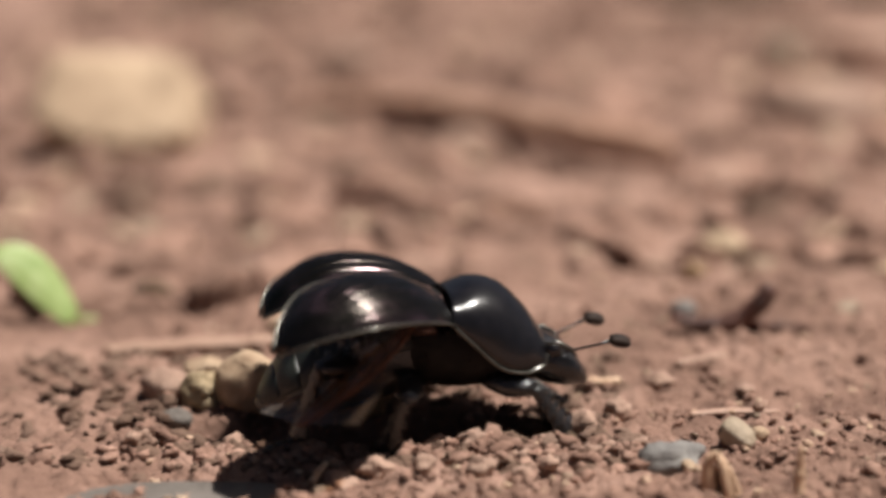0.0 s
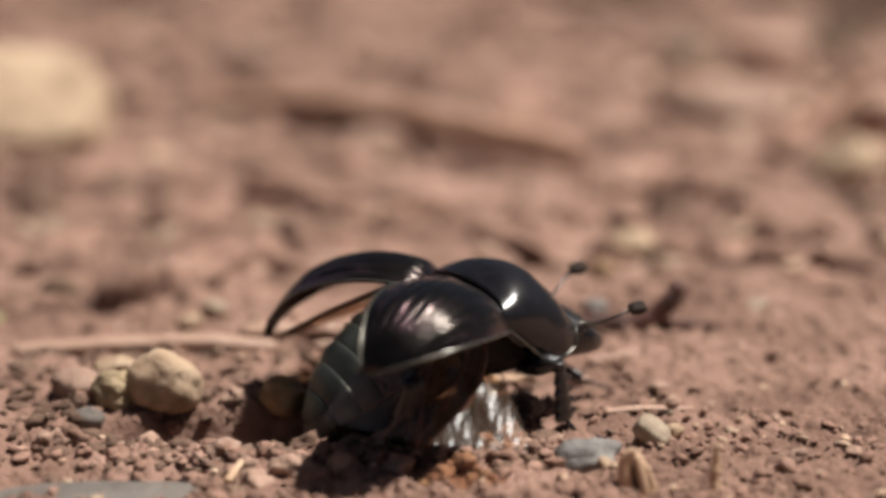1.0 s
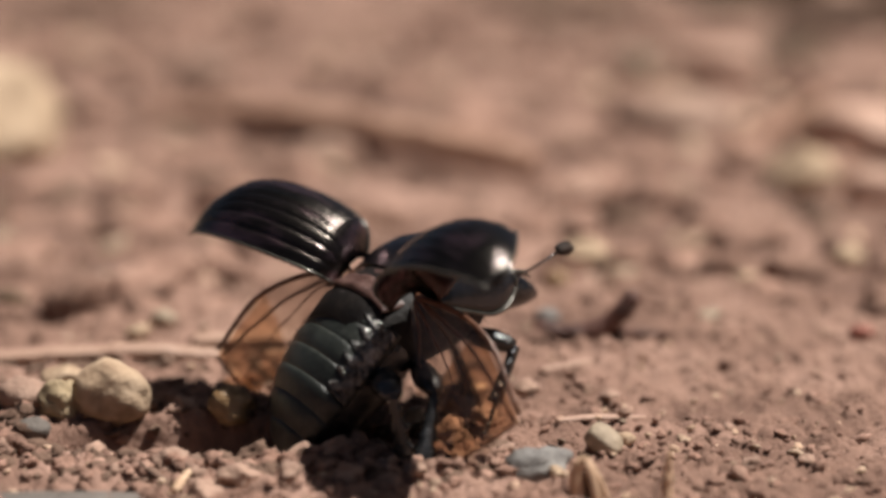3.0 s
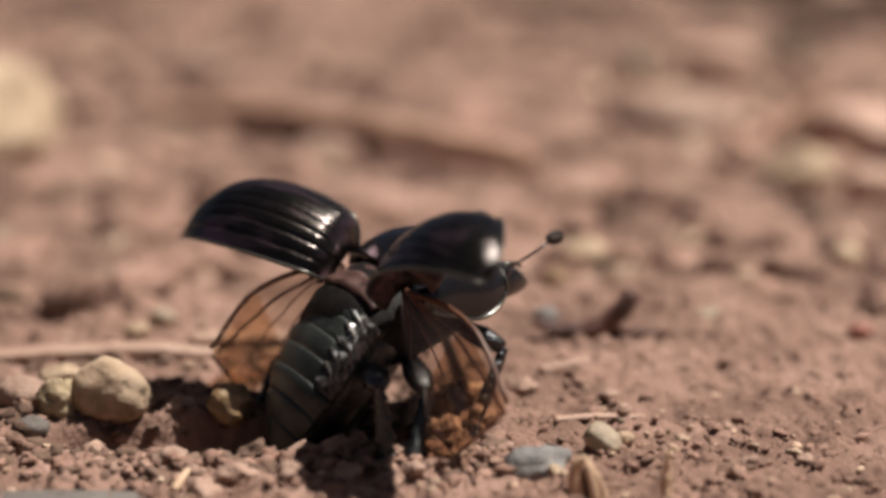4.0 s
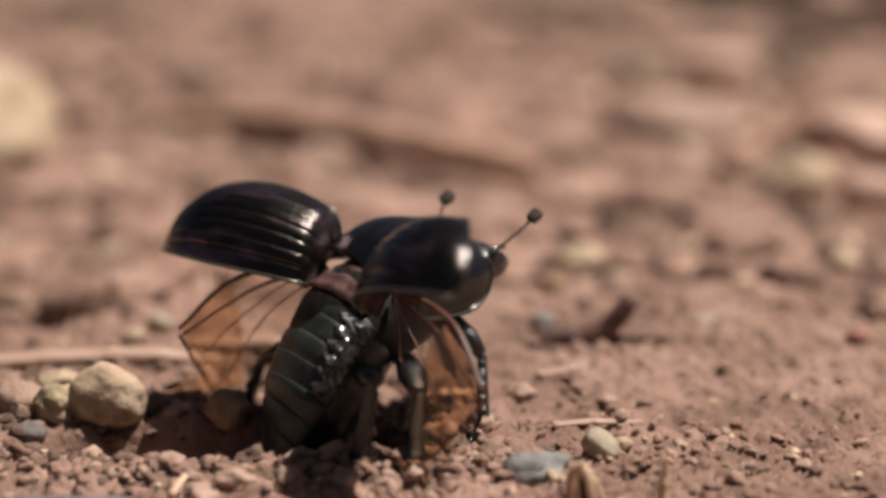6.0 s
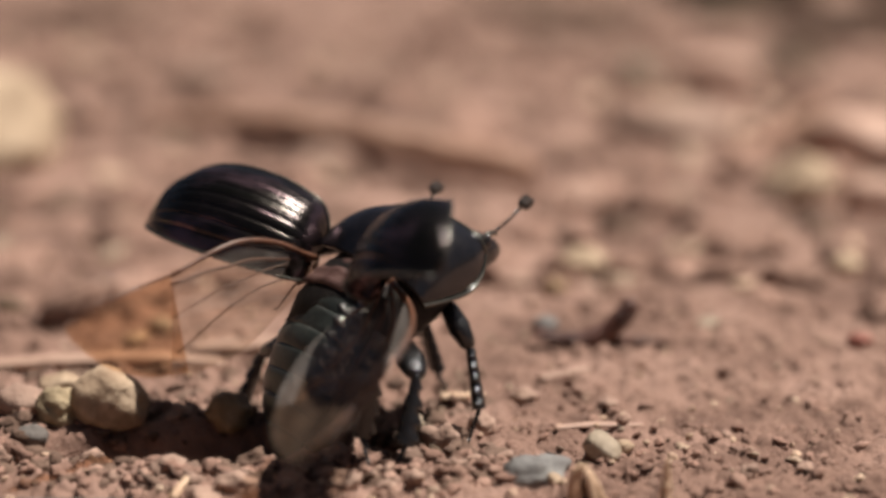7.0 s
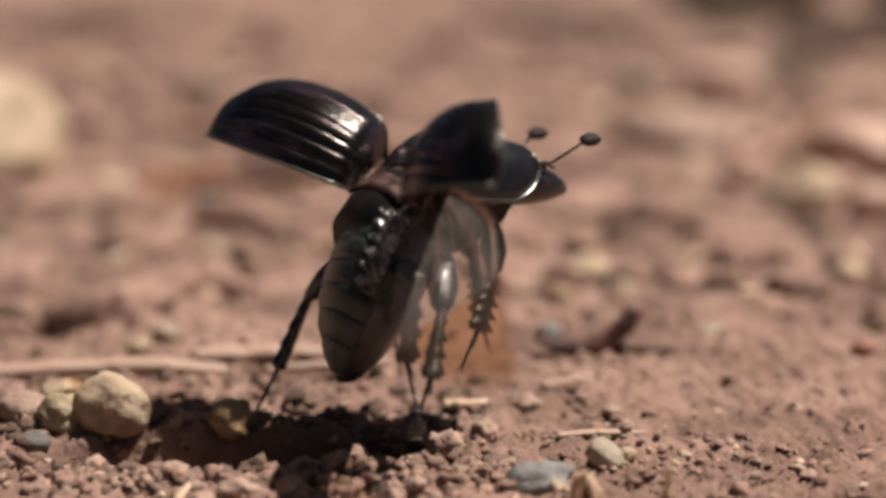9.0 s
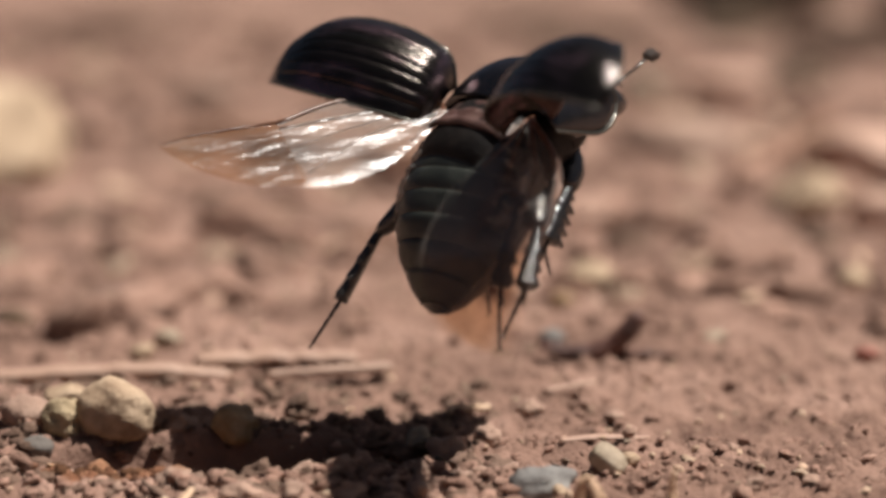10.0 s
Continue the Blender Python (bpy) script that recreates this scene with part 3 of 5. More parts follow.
def seedling():
    thing = new("seedling")
    thing.matrix_basis = pose(*[c * MM for c in rest(-43.5, 162, 0.0)], 0, 0, 0)
    rows = []
    for i in range(17):
        s = i / 16
        w = 1.45 * math.sin(math.pi * (0.12 + 0.83 * s)) ** 0.8
        cx, cz = 1.6 - 7.2 * s + 0.8 * s * s, 0.2 + 6.6 * math.sin(1.35 * s) - 0.6 * s * s
        rows.append([(cx + w * 0.55 * k / 5, w * k / 5 * 0.8 + 0.25 * abs(k / 5) * w, cz + w * 0.75 * k / 5 + 0.25 * (k / 5) ** 2) for k in range(-5, 6)])
    part("blade", *shell(rows, 0.14), LEAF, thing, "pale yellow-green curved leaf blade")
    part("stem", *tube([(1.4, 0, -0.4), (2.6, 0.1, 0.4), (3.6, 0.1, 0.5)], [0.4, 0.35, 0.2], 8), LEAF, thing, "green stem base")
    return tagged(thing, "small bright green seedling leaf growing from soil", "plant")


seedling()


# ---- the beetle: x ahead, y to its left, z up, in mm from the middle of its back's base ----
def ease(pts, s):
    """Smooth interpolation through (place, value) pairs."""
    for (a, va), (b, vb) in zip(pts, pts[1:]):
        if s <= b:
            k = max(0.0, (s - a) / (b - a))
            i = pts.index((a, va))
            p0 = pts[i - 1] if i else (a - (b - a), 2 * va - vb)
            p3 = pts[i + 2] if i + 2 < len(pts) else (b + (b - a), 2 * vb - va)
            m1 = (vb - p0[1]) / (b - p0[0]) * (b - a)
            m2 = (p3[1] - va) / (p3[0] - a) * (b - a)
            return (2 * k**3 - 3 * k**2 + 1) * va + (k**3 - 2 * k**2 + k) * m1 + (3 * k**2 - 2 * k**3) * vb + (k**3 - k**2) * m2
    return pts[-1][1]


HINGE = (0.9, 4.3, 2.6)


def elytron_point(s, f, lift=0.0):
    """A point of the left wing case: s from base to tip, f from the seam (0) to the outer margin (1)."""
    x = 1.4 - 13.6 * s
    w = 0.93 * ease([(0, 3.1), (0.045, 4.9), (0.12, 5.9), (0.4, 6.7), (0.7, 6.1), (0.9, 3.9), (0.97, 2.2), (1.0, 0.5)], s)
    h = 1.06 * ease([(0, 2.5), (0.045, 3.6), (0.12, 4.3), (0.4, 4.9), (0.7, 4.1), (0.9, 2.2), (1.0, 0.4)], s)
    a = f * math.pi / 2
    y = w * math.sin(a) ** 0.92 if f > 0 else 0.0
    z = h * max(0.0, math.cos(a)) ** 0.85
    g = 0.0
    k = f * 9.0
    if 0.03 < s < 0.96 and 0.4 < k < 8.7:
        g = -0.1 * (1.15 - f) * max(0.0, 1 - abs(k - round(k)) * 4.0) * min(1.0, (s - 0.03) * 14, (0.96 - s) * 8)
    r = math.hypot(y, z) or 1.0
    g += lift
    return (x, y + y / r * g, z + z / r * g)


def make_elytron(side):
    rows = [[elytron_point(i / 40, j / 108) for j in range(109)] for i in range(41)]
    rows = [[(x - HINGE[0], (y - HINGE[1]) * side, z - HINGE[2]) for x, y, z in row] for row in rows]
    if side < 0:
        rows = [r[::-1] for r in rows]
    vs, fs = shell([r[::-1] for r in rows], 0.22)
    ob = part("elytron", vs, fs, BRONZE, beetle, "glossy dark bronze wing case with fine grooves", (HINGE[0], HINGE[1] * side, HINGE[2]))
    edge = [elytron_point(i / 44, 1.0, 0.03) for i in range(45)]
    edge = [(x - HINGE[0], (y - HINGE[1]) * side, z - HINGE[2]) for x, y, z in edge]
    part("rim", *tube(edge, [0.13] * 44 + [0.06], 8), RIM, ob, "raised shiny margin of the wing case")
    seam = [elytron_point(i / 44, 0.0, 0.01) for i in range(45)]
    seam = [(x - HINGE[0], (y - HINGE[1]) * side, z - HINGE[2]) for x, y, z in seam]
    part("seam", *tube(seam, [0.1 + 0.05 * (k % 2) for k in range(45)], 8), RIM, ob, "greenish-black inner edge of the wing case")
    joint = []
    for i in range(9):
        k = i / 8
        joint.append(((-0.5 - 0.5 * k, side * (-1.1 - 0.3 * k), 0.1 - 2.4 * k), 0.4 + 0.5 * k * k))
    part("joint", *tube([p for p, _ in joint], [r for _, r in joint], 10), BROWN, ob, "reddish-brown wrinkled joint of the wing case")
    return ob


def pronotum_point(s, f):
    """s from rear (0) to front (1); f from -1 (right margin) to 1 (left)."""
    w = ease([(0, 5.5), (0.2, 5.45), (0.5, 5.1), (0.8, 4.6), (1.0, 3.85)], s)
    top = ease([(0, 2.7), (0.2, 3.9), (0.45, 4.2), (0.7, 3.4), (0.88, 2.4), (1.0, 1.45)], s)
    low = ease([(0, 0.65), (0.3, -0.4), (0.6, -1.29), (0.85, -1.1), (1.0, -0.35)], s)
    a = f * math.pi / 2
    y = w * math.sin(a)
    z = low + (top - low) * max(0.0, math.cos(a)) ** 0.66
    return (1.2 + 7.4 * s - 0.5 * (1 - abs(f)) * (1 - s), y, z)


def ring_body(rings, sides=40):
    """A closed body from rings (x, half width, top, bottom)."""
    rows = []
    for x, w, top, low in rings:
        mid, hh = (top + low) / 2, (top - low) / 2
        row = []
        for k in range(sides):
            a = 2 * math.pi * k / sides
            c, s = math.cos(a), math.sin(a)
            row.append((x, w * math.copysign(abs(c) ** 0.85, c), mid + hh * math.copysign(abs(s) ** 0.85, s)))
        rows.append(row)
    vs, fs = grid(rows, True)
    n = len(vs)
    fs = fs + [tuple(range(sides))[::-1], tuple(range(n - sides, n))]
    return vs, fs


beetle = new("beetle")
tagged(beetle, "black glossy dung beetle with bronze wing cases taking off from soil", "beetle")

# hind body, with overlapping back plates
rings = [(2.0, 3.6, 1.8, -2.6), (-0.5, 4.2, 2.3, -3.3), (-2.0, 4.6, 2.5, -3.7), (-5.0, 4.8, 2.2, -4.1), (-8.0, 4.3, 1.3, -4.3), (-10.0, 3.3, 0.2, -4.2), (-11.6, 2.0, -1.2, -3.9), (-12.4, 1.1, -2.1, -3.5), (-12.8, 0.35, -2.7, -3.0)]
rings = [((x - 1) * 0.93 + 1, w * 1.03, (top + 0.5) * 1.02 - 0.5, (low + 0.5) * 1.02 - 0.5) for x, w, top, low in rings]
fine = []
for (a, b) in zip(rings, rings[1:]):
    for k in range(5):
        fine.append(tuple(a[i] + (b[i] - a[i]) * k / 5 for i in range(4)))
fine.append(rings[-1])
ABD_AT = (1.0, 0.0, -0.5)
abdomen = part("abdomen", *ring_body([(x - ABD_AT[0], w, t - ABD_AT[2], l - ABD_AT[2]) for x, w, t, l in fine]), BLACK, beetle, "blunt black ribbed hind body", ABD_AT)


def body_ring(x):
    for a, b in zip(rings, rings[1:]):
        if b[0] <= x <= a[0]:
            k = (a[0] - x) / (a[0] - b[0])
            return [a[i] + (b[i] - a[i]) * k for i in range(4)]
    return rings[-1]


for n in range(7):
    x0, x1 = -0.5 - 1.58 * n, -2.25 - 1.58 * n
    if n == 6:
        x1 = -11.5
    rows = []
    for i in range(7):
        k = i / 6
        x = x0 + (x1 - x0) * k
        _, w, top, low = body_ring(x)
        g = 0.05 + 0.05 * (1 - k) + 0.1 * math.sin(math.pi * k) ** 0.5
        row = []
        for j in range(33):
            a = math.pi * (j / 32 * 0.94 + 0.03)
            mid, hh = (top + low) / 2, (top - low) / 2
            c, s = math.cos(a), math.sin(a)
            y, z = (w + g) * math.copysign(abs(c) ** 0.85, c), mid + (hh + g) * abs(s) ** 0.85
            row.append((x - ABD_AT[0], y, z - ABD_AT[2]))
        rows.append(row)
    part("back_plate", *shell(rows, 0.1), TERGITE, abdomen, "grey-green satin plate across the hind body")

# crumpled soft skin along both flanks
for sd in (1, -1):
    rnd = random.Random(5)
    rows = []
    for i in range(29):
        x = -1.2 - 5.6 * i / 28
        _, w, top, low = body_ring(x)
        mid, hh = (top + low) / 2, (top - low) / 2
        row = []
        for j in range(15):
            a = math.radians(10 + 38 * j / 14 * (1 - 0.4 * i / 28 + 0.22 * math.sin(i * 1.3)))
            g = 0.2 + 0.3 * rnd.random() * math.sin(math.pi * j / 14) + 0.12 * math.sin(i * 1.7 + j * 0.9)
            row.append((x - ABD_AT[0], sd * (w + g) * math.cos(a) ** 0.85, mid + (hh + g) * math.sin(a) ** 0.85 - ABD_AT[2]))
        rows.append(row if sd > 0 else row[::-1])
    part("side_skin", *shell(rows, 0.08), FLANK, abdomen, "silvery crumpled skin along the flank")

# chest block and the brown skin over the wing roots
chest = [(-4.0, 3.4, 0.2, -3.8), (-2.5, 4.3, 1.4, -4.5), (0, 4.6, 2.4, -4.5), (2, 4.5, 2.5, -4.0), (4.0, 4.1, 2.0, -3.6), (6.0, 3.4, 1.2, -2.9), (7.4, 2.4, 0.6, -1.9)]
part("chest", *ring_body(chest, 32), CHEST, beetle, "dark bristly underside of the chest")
hump = []
for i in range(13):
    x = 1.4 - 3.6 * i / 12
    hump.append([(x, 3.7 * math.cos(math.pi * j / 24), 0.9 + (1.5 + 0.14 * math.sin(i * 1.9) + 0.1 * math.cos(j * 1.1)) * math.sin(math.pi * j / 24) * (1 - 0.45 * (i / 12) ** 2)) for j in range(25)])
part("back_skin", *shell(hump, 0.15), BROWN, beetle, "reddish-brown soft skin between the wing roots")
rnd = random.Random(8)
hairs = []
for _ in range(150):
    x, sd = rnd.uniform(-3.5, 6.5), rnd.choice((-1, 1))
    for ca, cb in zip(chest, chest[1:]):
        if ca[0] <= x <= cb[0]:
            k = (x - ca[0]) / (cb[0] - ca[0])
            w, top, low = (ca[i] + (cb[i] - ca[i]) * k for i in (1, 2, 3))
    a = math.radians(rnd.uniform(-80, -5))
    y = sd * w * math.cos(a) ** 0.85
    z = (top + low) / 2 - (top - low) / 2 * math.sin(-a) ** 0.85
    o = Vector((x, y * 0.985, z * 0.985))
    hairs.append(tube([o, o + Vector((rnd.uniform(-0.6, 0.6), sd * rnd.uniform(0.1, 0.5), -rnd.uniform(0.2, 0.6)))], [0.05, 0.012], 4))
part("bristles", *merge(*hairs), HAIR, beetle, "short dark bristles along the chest")

# neck shield
rows = [[pronotum_point(i / 40, -1 + 2 * j / 72) for j in range(73)] for i in range(41)]
PRO_AT = (2.2, 0.0, 1.0)
rows = [[(x - PRO_AT[0], y, z - PRO_AT[2]) for x, y, z in r] for r in rows]
pronotum = part("pronotum", *shell(rows, 0.25), PRON, beetle, "smooth glossy black domed neck shield", PRO_AT)
edge = [rows[i][0] for i in range(41)] + rows[40][1:73] + [rows[i][72] for i in range(39, -1, -1)]
part("rim", *tube(edge, 0.14, 8), RIM, pronotum, "thin raised shiny margin")
part("neck", *ring_body([(x - PRO_AT[0], w, t - PRO_AT[2], l - PRO_AT[2]) for x, w, t, l in ((2.0, 4.3, 2.6, -2.0), (4.5, 4.3, 2.2, -2.4), (6.5, 3.6, 1.3, -2.2), (8.2, 2.6, 0.9, -1.4))], 28), BLACK, pronotum)

# head with a shovel-like front, eyes and feelers
HEAD_AT = (8.0, 0.0, 0.0)
head_rows = [(-0.8, 2.4, 1.0, -1.8), (0.3, 2.8, 1.35, -2.0), (1.3, 3.0, 1.2, -2.1), (2.3, 2.9, 0.75, -2.1), (3.1, 2.6, 0.2, -2.0), (3.7, 2.2, -0.4, -1.9), (4.05, 1.7, -0.9, -1.8), (4.2, 0.8, -1.25, -1.6)]
head = part("head", *ring_body(head_rows, 28), BLACK, beetle, "flat black shovel-shaped head", HEAD_AT)
for sd in (1, -1):
    part("eye", *lump(0.62, 0.45, 0.55, 5, 0.02), PRON, head, "small glossy black eye", (1.0, sd * 2.65, 0.55))
    part("cheek_ridge", *tube([(-0.8, 0, 0.35), (0.1, 0, 0.55), (1.0, sd * 0.05, 0.3), (1.6, -sd * 0.1, -0.15)], [0.12, 0.2, 0.18, 0.08], 8), RIM, head, "shiny raised ridge over the eye", (1.1, sd * 2.75, 0.55))
    feel = [(0, 0, 0), (0.9, sd * 0.7, 0.5), (2.2, sd * 1.4, 1.2), (3.3, sd * 1.8, 1.8)]
    stem = tube(feel, [0.13, 0.1, 0.1, 0.12], 8)
    part("antenna", *stem, BLACK, head, "thin jointed black feeler", (1.4, sd * 1.9, 0.25))
    club = []
    for k in (-1, 0, 1):
        v, f = lump(0.78, 0.17, 0.34, 40 + k, 0.1, 1.5, 2)
        club.append(([(x + 0.35, y + k * 0.2, z + k * 0.12) for x, y, z in v], f))
    part("antenna_club", *merge(*club), HAIR, head, "dark fanned tip of the feeler", (4.8, sd * 3.7, 2.1))
for k in range(5):
    part("mouth_bristle", *tube([(0, 0, 0), (0.5, (k - 2) * 0.12, -0.5), (0.7, (k - 2) * 0.2, -1.0)], [0.09, 0.07, 0.02], 6), HAIR, head, "", (2.4, (k - 2) * 0.45, -0.8))

elytron_l = make_elytron(1)
elytron_r = make_elytron(-1)


# ---- wings: a stiff inner panel, and an outer panel that folds on it ----
WING_AT = (0.2, 4.2, 1.7)
FOLD = 12.0


def chord(s):
    return ease([(0, 0.9), (0.2, 3.2), (0.5, 6.2), (0.8, 7.0), (1.0, 6.6)], s), ease([(0, 0.2), (0.5, 0.5), (1.0, 0.35)], s)


def make_wing(side):
    """Span along +x, trailing edge towards -y times side."""
    rows = []
    for i in range(19):
        s = i / 18
        back, fwd = chord(s)
        bow = 1.5 * math.sin(math.pi * s) ** 1.2
        rows.append([(FOLD * s, side * (fwd + bow * (1 - 0.5 * j / 16) - (back + fwd) * j / 16), 0.7 * (0.22 * math.sin(j * 1.15 + s * 2) + 0.1 * math.sin(s * 9)) * s * (1 - s ** 4)) for j in range(17)])
    wing = part("wing", *grid(rows if side > 0 else [r[::-1] for r in rows]), FILM, beetle, "clear brownish folded hind wing", (WING_AT[0], side * WING_AT[1], WING_AT[2]))
    for pts, r in ((((0, 0.1, 0), (3, 0.4, 0.1), (7, 0.5, 0.1), (12.0, 0.3, 0.05)), 0.22), (((0, 0, 0), (3.5, -0.7, 0.15), (7.5, -0.95, 0.2), (12.0, -0.3, 0.05)), 0.15),
                   (((0, -0.2, 0), (3, -1.9, 0.1), (6.5, -3.2, 0.1), (11.6, -5.2, 0.1)), 0.08), (((0, -0.3, 0), (2, -2.2, 0.1), (3.6, -4.2, 0.1)), 0.09), (((1, -0.3, 0), (6, -2.0, 0.2), (11.8, -2.6, 0.1)), 0.07)):
        bent = []
        for a, b in zip(pts, pts[1:]):
            for q in range(6):
                x, y, z = (a[i] + (b[i] - a[i]) * q / 6 for i in range(3))
                bent.append((x, (y + 1.5 * math.sin(math.pi * min(1.0, x / FOLD)) ** 1.2 * (1 + 0.07 * min(0.0, y))) * side, z))
        bent.append((pts[-1][0], (pts[-1][1] + 1.5 * max(0.0, math.sin(math.pi * min(1.0, pts[-1][0] / FOLD))) ** 1.2) * side, pts[-1][2]))
        part("vein", *tube(bent, [r * (1 - 0.3 * q / len(bent)) for q in range(len(bent))], 8), VEIN, wing, "reddish-brown wing vein")
    rows = []
    for i in range(19):
        s = i / 18
        back = ease([(0, 6.6), (0.4, 5.7), (0.75, 3.7), (0.95, 1.3), (1.0, 0.3)], s)
        fwd = ease([(0, 0.35), (0.6, 0.3), (1.0, -0.3)], s)
        rows.append([(8.4 * s, side * (fwd - (back + fwd) * j / 14), 0.35 * math.sin(j * 1.0 + s * 4) * (1 - s) * s) for j in range(15)])
    tip = part("wing_tip", *grid(rows if side > 0 else [r[::-1] for r in rows]), FILM_TIP, wing, "clear brownish folding outer half of the wing", (FOLD, 0, 0))
    part("edge_vein", *tube([(0, 0.33 * side, 0), (3, 0.33 * side, 0.02), (6, 0.2 * side, 0.02), (8.3, -0.3 * side, 0)], [0.13, 0.1, 0.07, 0.03], 8), VEIN, tip, "thin brown front edge of the wing")
    return wing, tip


wing_l, tip_l = make_wing(1)
wing_r, tip_r = make_wing(-1)


# ---- legs: thigh, toothed shin and thin jointed foot ----
LEGS = {"front": (5.2, 2.6, -2.4, 3.6, 4.2, 2.6), "mid": (0.6, 3.6, -3.4, 4.6, 4.6, 3.4), "hind": (-2.6, 3.8, -3.2, 4.8, 5.4, 3.8)}


def make_leg(kind, side):
    x, y, z, thigh, shin, foot = LEGS[kind]
    femur = part("leg", *tube([(0, 0, 0), (thigh * 0.2, 0, 0), (thigh * 0.55, 0, 0), (thigh * 0.9, 0, 0), (thigh, 0, 0)], [0.6, 0.9, 1.1, 0.75, 0.5], 14, 0.75), BLACK, beetle, "glossy black thigh of the leg", (x, y * side, z))
    blade = 1.5 if kind == "front" else 1.0
    rings_ = []
    for k in range(61):
        s = k / 60
        saw = (s * (5.0 if kind == 'front' else 4.0) + 0.25) % 1.0
        w = (0.3 + 0.36 * s) * blade ** 0.6
        tooth = (0.75 if kind == 'front' else 0.5) * max(0.0, saw - 0.35) * min(1.0, 4 * s) * blade
        thick = 0.34 + 0.16 * s
        rings_.append([(shin * s, w * math.cos(a) + (tooth if math.cos(a) > 0.5 else 0.0) - (0.35 * tooth if math.cos(a) < -0.7 else 0.0), thick * math.sin(a)) for a in [2 * math.pi * q / 14 for q in range(14)]])
    sv, sf = grid(rings_, True)
    sf = sf + [tuple(range(14))[::-1], tuple(range(len(sv) - 14, len(sv)))]
    tibia = part("shin", sv, sf, BLACK, femur, "glossy black toothed shin", (thigh, 0, 0))
    beads, px = [], 0.0
    for k in range(5):
        ln = foot / 5
        beads.append(tube([(px, 0, 0), (px + ln * 0.7, 0, 0), (px + ln, 0, 0)], [0.11, 0.19 - 0.015 * k, 0.1], 8))
        px += ln
    for a in (1, -1):
        beads.append(tube([(px, 0, 0), (px + 0.3, 0.2 * a, 0), (px + 0.5, 0.25 * a, -0.15)], [0.07, 0.05, 0.01], 5))
    spur = tube([(0, 0, 0), (0.9, 0.3, -0.1), (1.3, 0.4, -0.2)], [0.14, 0.1, 0.02], 6)
    tarsus = part("foot", *merge(*beads, spur), BLACK, femur, "thin jointed black foot with claws", (thigh + shin, 0, 0))
    return femur, tibia, tarsus


legs = {(kind, side): make_leg(kind, side) for kind in LEGS for side in (1, -1)}


# ---- movement ----
BODY = [
    (0.00, -10.95, 136.40, 7.81, -9.8, 14.6, 2.8),
    (0.20, -8.55, 136.85, 6.95, -10.0, 11.0, 8.0),
    (0.50, -6.97, 137.53, 7.52, -11.4, 9.6, 24.4),
    (1.00, -3.28, 137.00, 8.00, 2.5, 12.7, 25.9),
    (1.20, -3.65, 138.39, 8.65, -3.1, 16.9, 27.1),
    (1.30, -3.78, 139.00, 9.12, 5.1, 15.4, 23.0),
    (1.40, -4.05, 138.62, 9.14, 1.4, 18.2, 26.2),
    (1.50, -3.70, 138.42, 8.92, 5.1, 10.1, 30.2),
    (2.00, -4.46, 138.30, 8.91, 1.8, -0.6, 33.8),
    (2.50, -4.11, 137.93, 8.82, 1.7, -1.7, 34.1),
    (4.50, -4.98, 138.50, 9.09, 1.9, -7.1, 32.8),
    (5.00, -5.09, 138.82, 9.08, 2.7, -9.5, 32.8),
    (5.50, -5.31, 138.50, 9.32, 2.8, -11.2, 32.4),
    (6.80, -5.61, 137.16, 10.04, 0.1, -14.4, 39.8),
    (7.00, -5.73, 137.06, 10.47, -1.2, -14.4, 38.3),
    (7.50, -5.15, 137.03, 10.81, 3.1, -16.8, 40.6),
    (8.00, -5.41, 139.16, 11.53, 6.0, -20.3, 33.3),
    (8.50, -4.04, 139.82, 13.90, 2.2, -12.9, 40.1),
    (9.00, -2.76, 138.16, 16.99, -5.5, -7.0, 30.3),
    (9.50, -0.17, 138.56, 19.31, 0.4, -11.9, 40.6),
    (10.00, 2.79, 138.79, 21.82, -1.3, -12.2, 43.1),
]
ELY_L = [
    (0.00, 42.6, -0.4, 23.8),
    (0.14, 16.0, -16.0, -3.0),
    (0.50, 13.7, -16.1, -6.8),
    (1.00, 35.7, -19.2, -44.9),
    (1.20, 33.5, -10.1, -28.4),
    (1.30, 55.2, -1.3, -51.9),
    (1.40, 65.2, 10.4, -61.5),
    (1.50, 59.2, 14.0, -65.0),
    (2.00, 49.6, 9.7, -67.5),
    (2.50, 52.2, 12.5, -64.2),
    (4.50, 57.4, 11.2, -58.1),
    (5.00, 57.9, 11.2, -57.1),
    (5.50, 61.1, 11.2, -55.8),
    (6.80, 60.4, 14.5, -64.3),
    (7.00, 64.5, 21.2, -60.9),
    (7.50, 63.5, 19.5, -58.8),
    (8.00, 63.0, 10.6, -59.9),
    (8.50, 64.8, 14.0, -65.3),
    (9.00, 67.2, 23.5, -53.7),
    (9.50, 64.4, 10.0, -69.7),
    (10.00, 64.2, 17.7, -66.3),
]
